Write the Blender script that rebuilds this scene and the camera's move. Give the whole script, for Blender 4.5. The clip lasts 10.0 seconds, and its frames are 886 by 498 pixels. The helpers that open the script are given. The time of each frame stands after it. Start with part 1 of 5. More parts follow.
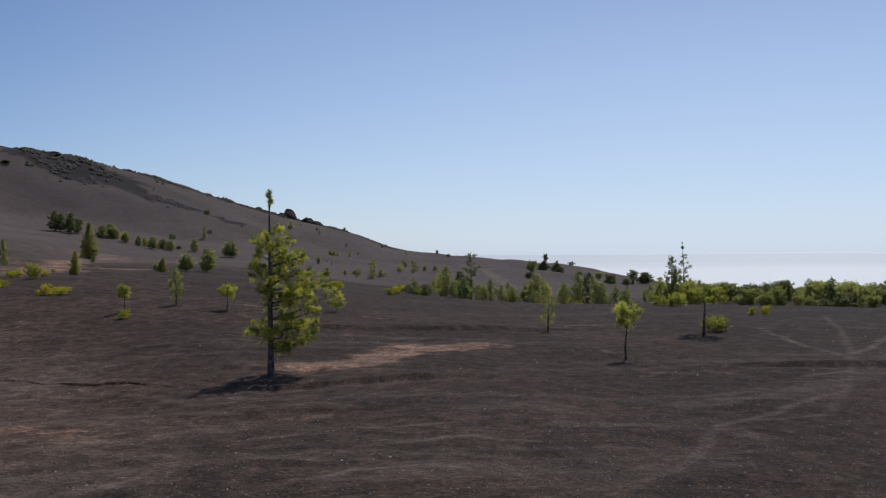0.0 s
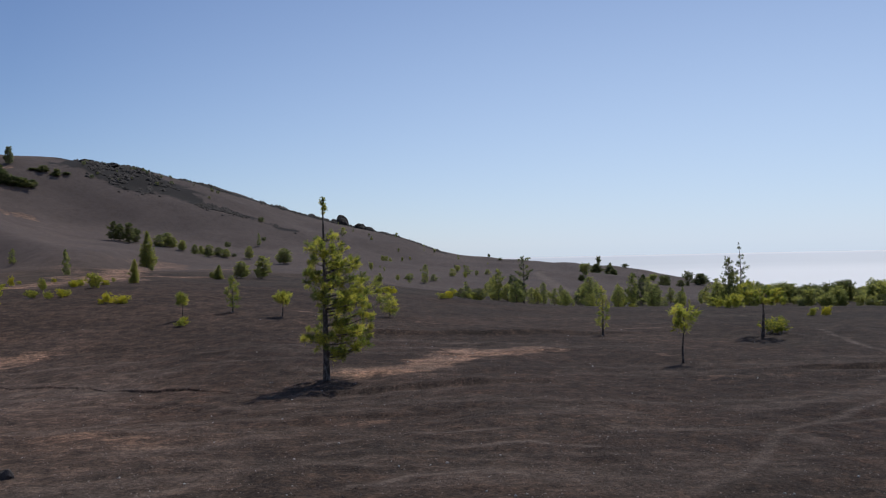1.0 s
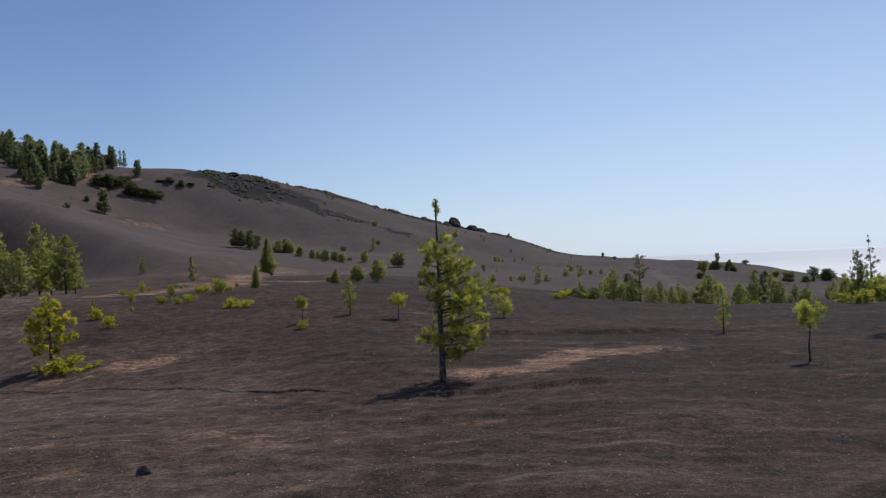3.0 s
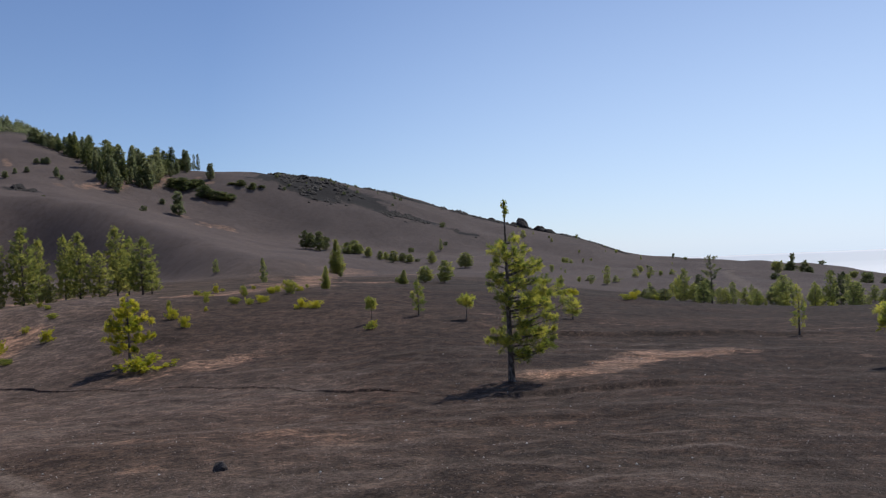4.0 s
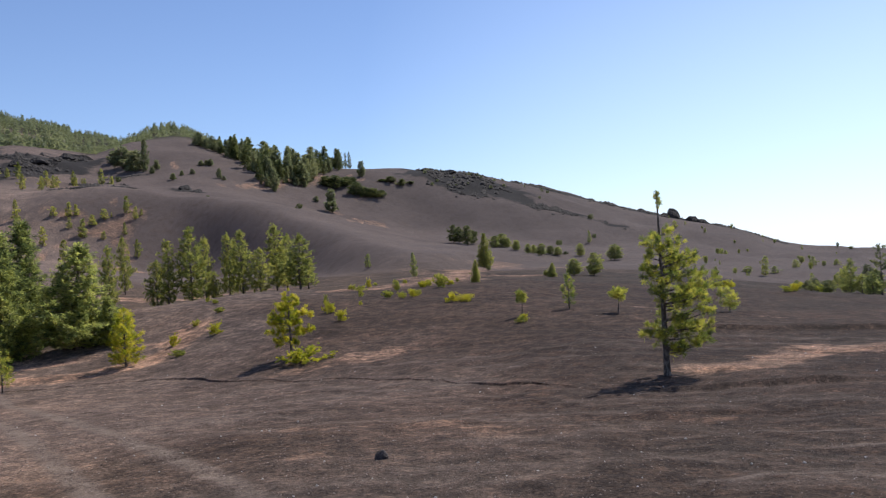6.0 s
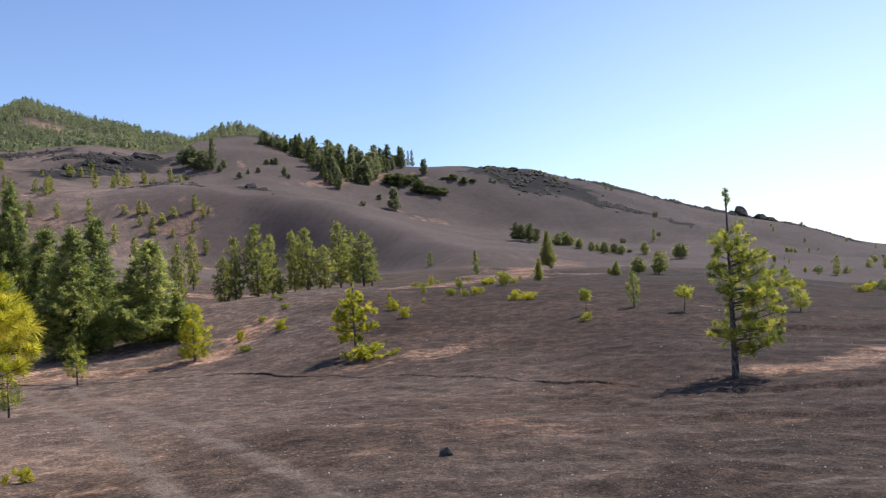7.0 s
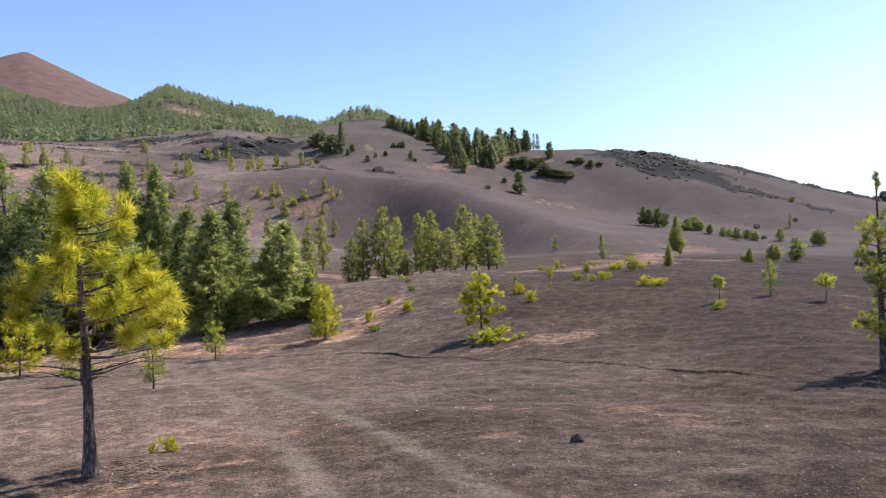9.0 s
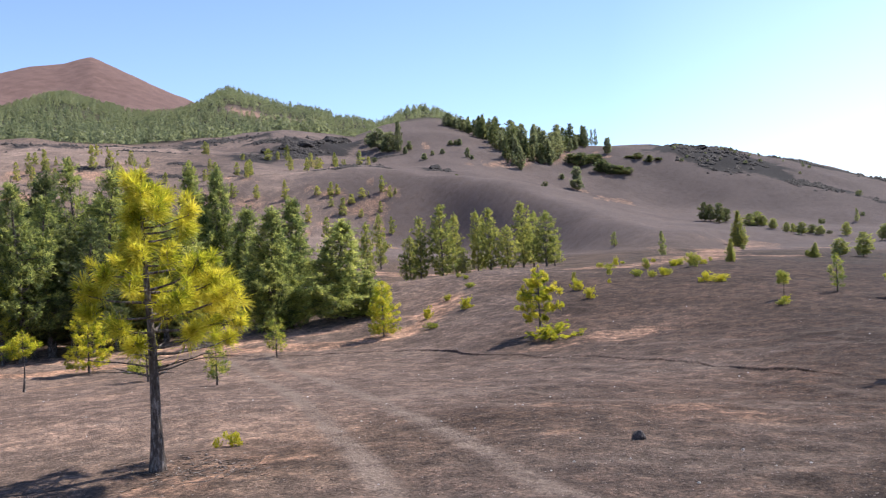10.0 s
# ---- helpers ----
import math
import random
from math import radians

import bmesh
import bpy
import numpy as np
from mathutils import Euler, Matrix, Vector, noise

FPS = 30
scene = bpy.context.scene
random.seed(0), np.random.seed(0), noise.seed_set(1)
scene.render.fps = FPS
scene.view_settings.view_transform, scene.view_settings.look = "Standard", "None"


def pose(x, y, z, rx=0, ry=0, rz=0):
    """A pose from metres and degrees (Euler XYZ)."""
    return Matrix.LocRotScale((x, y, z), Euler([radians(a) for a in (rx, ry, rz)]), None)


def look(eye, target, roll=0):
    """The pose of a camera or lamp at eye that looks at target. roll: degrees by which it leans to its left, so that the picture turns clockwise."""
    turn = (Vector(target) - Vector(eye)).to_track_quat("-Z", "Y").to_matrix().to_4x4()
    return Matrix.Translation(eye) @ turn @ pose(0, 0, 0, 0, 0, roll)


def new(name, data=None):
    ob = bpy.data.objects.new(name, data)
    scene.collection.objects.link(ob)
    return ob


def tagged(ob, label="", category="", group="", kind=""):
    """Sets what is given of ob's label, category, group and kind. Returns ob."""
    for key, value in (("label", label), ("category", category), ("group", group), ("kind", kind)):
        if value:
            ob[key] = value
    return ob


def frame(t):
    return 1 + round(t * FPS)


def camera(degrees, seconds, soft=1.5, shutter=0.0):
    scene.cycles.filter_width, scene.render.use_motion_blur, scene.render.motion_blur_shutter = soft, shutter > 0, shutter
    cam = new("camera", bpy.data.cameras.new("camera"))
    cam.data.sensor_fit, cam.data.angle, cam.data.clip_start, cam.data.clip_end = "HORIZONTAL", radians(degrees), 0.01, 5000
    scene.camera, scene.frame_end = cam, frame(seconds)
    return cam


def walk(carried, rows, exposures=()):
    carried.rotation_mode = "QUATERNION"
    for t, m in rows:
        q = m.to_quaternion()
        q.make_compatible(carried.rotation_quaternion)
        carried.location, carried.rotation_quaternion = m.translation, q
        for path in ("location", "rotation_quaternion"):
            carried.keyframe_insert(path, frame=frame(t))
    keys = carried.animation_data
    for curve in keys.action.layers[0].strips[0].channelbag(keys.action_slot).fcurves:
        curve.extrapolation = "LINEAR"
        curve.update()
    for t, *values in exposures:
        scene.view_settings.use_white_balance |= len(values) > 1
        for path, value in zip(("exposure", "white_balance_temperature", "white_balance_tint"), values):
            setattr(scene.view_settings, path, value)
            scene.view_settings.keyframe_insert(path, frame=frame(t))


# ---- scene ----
cam = camera(51.35, 10.0, soft=1.15, shutter=0.25)
PATH = [
    (0.0, pose(-0.047, 0.089, 2.446, 89.564, 0.556, 2.310)),
    (0.5, pose(-0.056, 0.092, 2.446, 89.746, 0.765, 4.101)),
    (1.0, pose(-0.070, 0.104, 2.457, 89.872, 1.403, 5.523)),
    (1.5, pose(-0.073, 0.110, 2.458, 89.987, 1.553, 7.299)),
    (2.0, pose(-0.078, 0.103, 2.455, 89.975, 2.021, 9.221)),
    (3.5, pose(-0.078, 0.035, 2.443, 90.358, 2.666, 14.429)),
    (4.0, pose(-0.087, 0.011, 2.444, 90.440, 2.736, 16.695)),
    (4.5, pose(-0.102, -0.016, 2.447, 90.345, 3.208, 18.750)),
    (5.0, pose(-0.098, -0.056, 2.454, 90.685, 3.796, 21.564)),
    (5.5, pose(-0.107, -0.084, 2.453, 90.631, 3.329, 23.690)),
    (6.0, pose(-0.123, -0.088, 2.454, 90.510, 3.410, 25.857)),
    (7.5, pose(-0.167, -0.108, 2.451, 90.525, 3.079, 31.363)),
    (8.0, pose(-0.192, -0.095, 2.453, 90.278, 3.070, 32.891)),
    (8.5, pose(-0.236, -0.071, 2.452, 90.056, 2.770, 34.795)),
    (9.0, pose(-0.273, -0.081, 2.450, 89.948, 2.496, 37.442)),
    (9.5, pose(-0.275, -0.084, 2.447, 89.913, 2.614, 38.961)),
    (10.0, pose(-0.283, -0.094, 2.435, 89.972, 2.908, 41.006)),
]
EXPOSURES = [(0.0, -0.14, 6400, 11), (2.2, -0.14, 6400, 11), (3.5, 0.02, 6400, 11), (4.5, 0.17, 6400, 11), (6.0, 0.6, 6450, 11.5), (7.5, 0.86, 6450, 12), (8.2, 0.95, 6450, 12), (9.0, 1.12, 6450, 12.5), (10.0, 1.28, 6450, 13)]
walk(cam, PATH, EXPOSURES)

# ---- world, sun ----
SUN_BEARING, SUN_HEIGHT = -19.0, 54.0
world = bpy.data.worlds.new("world")
scene.world = world
world.use_nodes = True
wn = world.node_tree.nodes
wn.clear()
sky = wn.new("ShaderNodeTexSky")
sky.sky_type = "NISHITA"
sky.sun_disc = False
sky.sun_elevation = radians(SUN_HEIGHT)
sky.sun_rotation = radians(-SUN_BEARING)
sky.altitude = 1500.0
sky.air_density, sky.dust_density, sky.ozone_density = 1.0, 0.6, 1.6
back = wn.new("ShaderNodeBackground")
back.inputs["Strength"].default_value = 0.078
wout = wn.new("ShaderNodeOutputWorld")
pale = wn.new("ShaderNodeMix")
pale.data_type = "RGBA"
pale.inputs[7].default_value = (8.6, 10.45, 13.1, 1.0)
aloft = wn.new("ShaderNodeTexCoord")
split = wn.new("ShaderNodeSeparateXYZ")
haze = wn.new("ShaderNodeMapRange")
haze.inputs["From Max"].default_value = 0.32
haze.inputs["To Min"].default_value, haze.inputs["To Max"].default_value = 0.7, 0.2
world.node_tree.links.new(aloft.outputs["Generated"], split.inputs[0])
world.node_tree.links.new(split.outputs["Z"], haze.inputs["Value"])
# the haze is bright towards the sun and thin away from it
sunward = wn.new("ShaderNodeVectorMath")
sunward.operation = "DOT_PRODUCT"
sunward.inputs[1].default_value = (-math.sin(radians(SUN_BEARING)), math.cos(radians(SUN_BEARING)), 0.0)
glow = wn.new("ShaderNodeMapRange")
glow.inputs["From Min"].default_value, glow.inputs["From Max"].default_value = 0.64, 0.99
glow.inputs["To Min"].default_value, glow.inputs["To Max"].default_value = 0.1, 0.97
veil = wn.new("ShaderNodeMath")
veil.operation = "MULTIPLY"
world.node_tree.links.new(aloft.outputs["Generated"], sunward.inputs[0])
world.node_tree.links.new(sunward.outputs["Value"], glow.inputs["Value"])
world.node_tree.links.new(haze.outputs[0], veil.inputs[0])
world.node_tree.links.new(glow.outputs[0], veil.inputs[1])
world.node_tree.links.new(veil.outputs[0], pale.inputs[0])
tint = wn.new("ShaderNodeMix")
tint.data_type, tint.blend_type = "RGBA", "MULTIPLY"
tint.inputs[0].default_value = 1.0
tint.inputs[7].default_value = (0.91, 0.99, 1.17, 1.0)
world.node_tree.links.new(sky.outputs[0], tint.inputs[6])
world.node_tree.links.new(tint.outputs[2], pale.inputs[6])
world.node_tree.links.new(pale.outputs[2], back.inputs[0])
world.node_tree.links.new(back.outputs[0], wout.inputs[0])

sun = new("sun", bpy.data.lights.new("sun", "SUN"))
sun.data.energy, sun.data.angle, sun.data.color = 5.0, radians(0.53), (1.0, 0.95, 0.87)
sb, sh = radians(SUN_BEARING), radians(SUN_HEIGHT)
sun.matrix_world = look((-math.sin(sb) * math.cos(sh) * 50, math.cos(sb) * math.cos(sh) * 50, math.sin(sh) * 50), (0, 0, 0))


# ---- materials ----
def material(name, rough=0.9, spec=0.2):
    m = bpy.data.materials.new(name)
    m.use_nodes = True
    bsdf = m.node_tree.nodes["Principled BSDF"]
    bsdf.inputs["Roughness"].default_value = rough
    bsdf.inputs["Specular IOR Level"].default_value = spec
    bsdf.inputs["Diffuse Roughness"].default_value = rough
    return m, m.node_tree.nodes, m.node_tree.links, bsdf


def noise_node(nodes, links, vec, scale, detail=5.0, rough=0.55):
    n = nodes.new("ShaderNodeTexNoise")
    n.inputs["Scale"].default_value, n.inputs["Detail"].default_value = scale, detail
    n.inputs["Roughness"].default_value = rough
    if vec is not None:
        links.new(vec, n.inputs["Vector"])
    return n


def ramp(nodes, links, fac, stops):
    r = nodes.new("ShaderNodeValToRGB")
    el = r.color_ramp.elements
    while len(el) < len(stops):
        el.new(0.5)
    for e, (p, c) in zip(el, stops):
        e.position, e.color = p, (*c, 1.0)
    links.new(fac, r.inputs[0])
    return r


def mix(nodes, links, fac, a, b, mode="MIX"):
    m = nodes.new("ShaderNodeMix")
    m.data_type, m.blend_type = "RGBA", mode
    for key, v in ((0, fac), (6, a), (7, b)):
        if hasattr(v, "links"):
            links.new(v, m.inputs[key])
        else:
            m.inputs[key].default_value = v if key == 0 else (*v, 1.0)
    return m.outputs[2]


def calc(nodes, links, op, a, b=0.0, clamp=False):
    m = nodes.new("ShaderNodeMath")
    m.operation, m.use_clamp = op, clamp
    for key, v in ((0, a), (1, b)):
        if hasattr(v, "links"):
            links.new(v, m.inputs[key])
        else:
            m.inputs[key].default_value = v
    return m.outputs[0]


def attribute(nodes, name):
    a = nodes.new("ShaderNodeAttribute")
    a.attribute_name = name
    return a.outputs["Fac"]


def bumped(nodes, links, bsdf, height, strength, distance):
    b = nodes.new("ShaderNodeBump")
    b.inputs["Strength"].default_value, b.inputs["Distance"].default_value = strength, distance
    links.new(height, b.inputs["Height"])
    links.new(b.outputs[0], bsdf.inputs["Normal"])


def ground_material():
    m, N, L, bsdf = material("volcanic_gravel", 0.95, 0.1)
    pos = N.new("ShaderNodeNewGeometry").outputs["Position"]
    flat = N.new("ShaderNodeVectorMath")
    flat.operation = "MULTIPLY"
    flat.inputs[1].default_value = (1, 1, 0.4)
    L.new(pos, flat.inputs[0])
    pos = flat.outputs[0]
    big = noise_node(N, L, pos, 0.05, 4).outputs[0]
    mid = noise_node(N, L, pos, 0.6, 6, 0.65).outputs[0]
    grit = noise_node(N, L, pos, 20.0, 6, 0.8).outputs[0]
    speck = N.new("ShaderNodeTexVoronoi")
    speck.inputs["Scale"].default_value = 16.0
    L.new(pos, speck.inputs["Vector"])
    cinder = ramp(N, L, mid, [(0.3, (0.045, 0.033, 0.024)), (0.5, (0.091, 0.066, 0.050)), (0.72, (0.194, 0.145, 0.110))]).outputs[0]
    warm = ramp(N, L, big, [(0.35, (0.086, 0.063, 0.051)), (0.65, (0.123, 0.081, 0.055))]).outputs[0]
    col = mix(N, L, 0.45, cinder, warm)
    gritc = ramp(N, L, grit, [(0.36, (0.30, 0.29, 0.28)), (0.5, (0.9, 0.9, 0.9)), (0.68, (2.0, 1.92, 1.85))]).outputs[0]
    col = mix(N, L, 0.92, col, gritc, "MULTIPLY")
    stone = ramp(N, L, speck.outputs["Color"], [(0.0, (0.55, 0.55, 0.55)), (0.6, (1, 1, 1)), (1.0, (1.7, 1.6, 1.5))]).outputs[0]
    col = mix(N, L, 0.75, col, stone, "MULTIPLY")
    mott = noise_node(N, L, pos, 0.22, 5, 0.6).outputs[0]
    mottc = ramp(N, L, mott, [(0.36, (0.45, 0.43, 0.42)), (0.5, (0.90, 0.89, 0.88)), (0.66, (1.75, 1.62, 1.5))]).outputs[0]
    col = mix(N, L, 0.5, col, mottc, "MULTIPLY")
    rough = noise_node(N, L, pos, 2.6, 8, 0.75).outputs[0]
    roughc = ramp(N, L, rough, [(0.37, (0.36, 0.345, 0.335)), (0.5, (0.88, 0.87, 0.86)), (0.63, (2.1, 1.98, 1.85))]).outputs[0]
    col = mix(N, L, 0.66, col, roughc, "MULTIPLY")
    # ochre sand, tyre tracks, red cone, forest floor, dark lava
    edge = calc(N, L, "MULTIPLY", calc(N, L, "SUBTRACT", mid, 0.5), 1.6)
    # slope and red are greyed: distance haze is put into these two colours
    for name, c1, c2 in (("backlit_dark", (0.040, 0.029, 0.024), (0.068, 0.049, 0.040)), ("slope", (0.116, 0.088, 0.079), (0.156, 0.118, 0.105)), ("rust", (0.060, 0.034, 0.025), (0.082, 0.048, 0.036)), ("ash", (0.175, 0.132, 0.112), (0.255, 0.192, 0.161)), ("red", (0.125, 0.075, 0.064), (0.18, 0.112, 0.096)),
                         ("sand", (0.25, 0.142, 0.093), (0.41, 0.268, 0.193)), ("track", (0.16, 0.121, 0.098), (0.235, 0.18, 0.146)),
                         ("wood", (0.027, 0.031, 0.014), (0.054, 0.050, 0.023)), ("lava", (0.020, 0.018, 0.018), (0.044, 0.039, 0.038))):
        a = attribute(N, name)
        f = calc(N, L, "MULTIPLY", a, calc(N, L, "ADD", edge, 1.0), True)
        if name == "sand":
            rag = calc(N, L, "ADD", calc(N, L, "MULTIPLY", calc(N, L, "SUBTRACT", rough, 0.5), 4.5), calc(N, L, "MULTIPLY", calc(N, L, "SUBTRACT", mid, 0.5), 4.0))
            f = calc(N, L, "MULTIPLY", calc(N, L, "ADD", calc(N, L, "SUBTRACT", calc(N, L, "MULTIPLY", a, 1.7), 0.62), calc(N, L, "MULTIPLY", rag, a)), 0.9, True)
        if name == "track":
            f = calc(N, L, "MULTIPLY", f, calc(N, L, "ADD", calc(N, L, "MULTIPLY", calc(N, L, "SUBTRACT", rough, 0.5), 4.0), 0.85), True)
        if name == "lava":
            broken = noise_node(N, L, pos, 0.16, 7, 0.7).outputs[0]
            f = calc(N, L, "MULTIPLY", calc(N, L, "ADD", calc(N, L, "SUBTRACT", a, 0.35), calc(N, L, "MULTIPLY", calc(N, L, "SUBTRACT", broken, 0.5), 3.0)), calc(N, L, "MULTIPLY", a, 3.0), True)
        tone = ramp(N, L, mid if name in ("sand", "track") else big, [(0.3, c1), (0.7, c2)]).outputs[0]
        tone = mix(N, L, 0.75 if name == "sand" else 0.5, tone, gritc, "MULTIPLY")
        if name in ("sand", "ash", "rust", "backlit_dark"):
            tone = mix(N, L, 0.6, tone, roughc, "MULTIPLY")
            tone = mix(N, L, 0.45, tone, mottc, "MULTIPLY")
            tone = mix(N, L, 0.75, tone, stone, "MULTIPLY")
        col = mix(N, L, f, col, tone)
    L.new(col, bsdf.inputs["Base Color"])
    h = calc(N, L, "ADD", calc(N, L, "MULTIPLY", grit, 0.035), calc(N, L, "MULTIPLY", mid, 0.07))
    h = calc(N, L, "ADD", h, calc(N, L, "MULTIPLY", speck.outputs["Distance"], -0.02))
    h = calc(N, L, "ADD", h, calc(N, L, "MULTIPLY", rough, 0.06))
    bumped(N, L, bsdf, h, 0.8, 1.0)
    return m


def needle_material(name, dark, mid, light, through_light=0.5):
    m, N, L, bsdf = material(name, 0.5, 0.25)
    isl = N.new("ShaderNodeNewGeometry").outputs["Random Per Island"]
    tone = attribute(N, "tone")
    f = calc(N, L, "ADD", calc(N, L, "MULTIPLY", isl, 0.35), calc(N, L, "MULTIPLY", tone, 0.65))
    rnd = N.new("ShaderNodeObjectInfo").outputs["Random"]
    f = calc(N, L, "ADD", f, calc(N, L, "MULTIPLY", calc(N, L, "SUBTRACT", rnd, 0.5), 0.25))
    col = ramp(N, L, f, [(0.2, dark), (0.5, mid), (0.8, light)]).outputs[0]
    L.new(col, bsdf.inputs["Base Color"])
    tr = N.new("ShaderNodeBsdfTranslucent")
    L.new(col, tr.inputs["Color"])
    mx = N.new("ShaderNodeMixShader")
    mx.inputs[0].default_value = through_light
    L.new(bsdf.outputs[0], mx.inputs[1])
    L.new(tr.outputs[0], mx.inputs[2])
    L.new(mx.outputs[0], N["Material Output"].inputs[0])
    return m


def bark_material():
    m, N, L, bsdf = material("pine_bark", 0.9, 0.15)
    pos = N.new("ShaderNodeTexCoord").outputs["Object"]
    st = N.new("ShaderNodeMapping")
    st.inputs["Scale"].default_value = (1, 1, 0.35)
    L.new(pos, st.inputs["Vector"])
    n = noise_node(N, L, st.outputs[0], 22, 6, 0.7).outputs[0]
    vor = N.new("ShaderNodeTexVoronoi")
    vor.inputs["Scale"].default_value = 30
    L.new(st.outputs[0], vor.inputs["Vector"])
    c = ramp(N, L, n, [(0.3, (0.028, 0.021, 0.018)), (0.5, (0.10, 0.08, 0.068)), (0.66, (0.31, 0.27, 0.24))]).outputs[0]
    L.new(c, bsdf.inputs["Base Color"])
    bumped(N, L, bsdf, calc(N, L, "ADD", n, vor.outputs["Distance"]), 0.9, 0.02)
    return m


def rock_material(name, c1, c2, scale):
    m, N, L, bsdf = material(name, 0.9, 0.2)
    pos = N.new("ShaderNodeNewGeometry").outputs["Position"]
    n = noise_node(N, L, pos, scale, 8, 0.7).outputs[0]
    isl = N.new("ShaderNodeNewGeometry").outputs["Random Per Island"]
    c = ramp(N, L, calc(N, L, "ADD", calc(N, L, "MULTIPLY", n, 0.7), calc(N, L, "MULTIPLY", isl, 0.3)), [(0.3, c1), (0.75, c2)]).outputs[0]
    L.new(c, bsdf.inputs["Base Color"])
    bumped(N, L, bsdf, n, 0.8, 0.6 / scale)
    return m


def sea_material():
    m, N, L, bsdf = material("sea_with_painted_haze", 0.35, 0.5)
    pos = N.new("ShaderNodeNewGeometry").outputs["Position"]
    st = N.new("ShaderNodeMapping")
    st.inputs["Scale"].default_value = (0.25, 1, 1)
    L.new(pos, st.inputs["Vector"])
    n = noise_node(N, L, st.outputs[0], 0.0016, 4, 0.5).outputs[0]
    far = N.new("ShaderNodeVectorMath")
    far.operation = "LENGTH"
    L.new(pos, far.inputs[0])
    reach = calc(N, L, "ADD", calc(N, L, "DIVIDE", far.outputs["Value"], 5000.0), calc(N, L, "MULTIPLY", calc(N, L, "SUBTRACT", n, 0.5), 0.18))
    # haze, cloud glare and the bright horizon line are painted in by distance
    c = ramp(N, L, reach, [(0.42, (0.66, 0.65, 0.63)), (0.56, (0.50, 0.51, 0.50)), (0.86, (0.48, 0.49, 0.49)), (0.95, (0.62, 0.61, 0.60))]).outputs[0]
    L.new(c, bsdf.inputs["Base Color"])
    return m


GROUND = ground_material()
BARK = bark_material()
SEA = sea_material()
NEEDLE_NEAR = needle_material("sunlit_young_needles", (0.20, 0.24, 0.016), (0.45, 0.43, 0.03), (0.64, 0.55, 0.06), 0.58)
NEEDLE_YOUNG = needle_material("yellow_green_needles", (0.10, 0.14, 0.026), (0.28, 0.31, 0.05), (0.56, 0.52, 0.085), 0.6)
NEEDLE_GROUP = needle_material("light_green_needles", (0.12, 0.15, 0.042), (0.29, 0.31, 0.075), (0.49, 0.46, 0.105), 0.58)
NEEDLE_OLD = needle_material("dark_green_needles", (0.100, 0.132, 0.046), (0.25, 0.28, 0.084), (0.43, 0.43, 0.12), 0.6)
NEEDLE_GROVE = needle_material("grove_needles", (0.085, 0.115, 0.040), (0.25, 0.29, 0.085), (0.45, 0.46, 0.12), 0.58)
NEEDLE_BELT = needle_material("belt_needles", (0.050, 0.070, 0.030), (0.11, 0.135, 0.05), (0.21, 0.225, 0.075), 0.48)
# bluish distance haze is mixed into the next two needle colours
NEEDLE_FAR_HAZED = needle_material("hazed_far_needles", (0.10, 0.125, 0.07), (0.185, 0.21, 0.105), (0.30, 0.31, 0.14), 0.52)
NEEDLE_WOOD_HAZED = needle_material("hazed_forest_needles", (0.14, 0.165, 0.088), (0.18, 0.205, 0.106), (0.235, 0.255, 0.122), 0.55)
ROCK = rock_material("basalt_stone", (0.035, 0.030, 0.028), (0.22, 0.19, 0.175), 14)
LAVA = rock_material("dark_lava", (0.024, 0.021, 0.021), (0.078, 0.067, 0.062), 0.5)
PEBBLE = rock_material("loose_pebbles", (0.085, 0.066, 0.056), (0.40, 0.32, 0.27), 6)
FLECK = rock_material("pale_flecks", (0.45, 0.42, 0.38), (0.75, 0.72, 0.68), 6)

# ---- terrain ----
EYE = 2.45


def smooth_line(x, pts):
    """A monotone cubic through (place, value) pairs."""
    pts = sorted(pts)
    px = np.array([p[0] for p in pts], float)
    py = np.array([p[1] for p in pts], float)
    h = np.diff(px)
    s = np.diff(py) / h
    d = np.zeros(len(px))
    same = s[1:] * s[:-1] > 0
    w1, w2 = 2 * h[1:] + h[:-1], h[1:] + 2 * h[:-1]
    den = np.where(same, w1 / np.where(same, s[:-1], 1) + w2 / np.where(same, s[1:], 1), 1)
    d[1:-1] = np.where(same, (w1 + w2) / den, 0)
    d[0], d[-1] = s[0], s[-1]
    x = np.clip(x, px[0], px[-1])
    i = np.clip(np.searchsorted(px, x) - 1, 0, len(h) - 1)
    u = (x - px[i]) / h[i]
    return ((2 * u**3 - 3 * u**2 + 1) * py[i] + (u**3 - 2 * u**2 + u) * h[i] * d[i]
            + (3 * u**2 - 2 * u**3) * py[i + 1] + (u**3 - u**2) * h[i] * d[i + 1])


# Lines of the land, by bearing (degrees to the left of the first view): the slope up or down to them from the eye.
GULLY = [(-30, 15), (0, 15.5), (10, 16.5), (17, 17.2), (25, 20), (32, 21.5), (39, 25), (45, 29), (52, 30), (61, 36), (70, 37)]
MOUND = [(-24, -4.2), (-18, -4.12), (-12, -4.1), (-2, -3.94), (2, -3.62), (5, -3.3), (9, -2.83), (12.2, -2.5), (16, -2.05), (19, -1.82), (22, -1.55), (25, -1.5), (28, -1.52),
         (30, -1.58), (33, -1.5), (35.3, -1.42), (38.4, -1.47), (40.5, -1.61), (43.3, -1.86), (45.6, -2.05), (48, -2.5), (53, -3.6), (60, -4.3), (70, -4.4)]
VALLEY = [(-24, -3.8), (-12, -3.75), (-2, -3.5), (5, -2.9), (12, -2.0), (19, -1.5), (25, -1.3), (30, -1.4), (37, -1.6), (42, -1.9), (46, -1.7), (52, -1.4), (70, -1.2)]
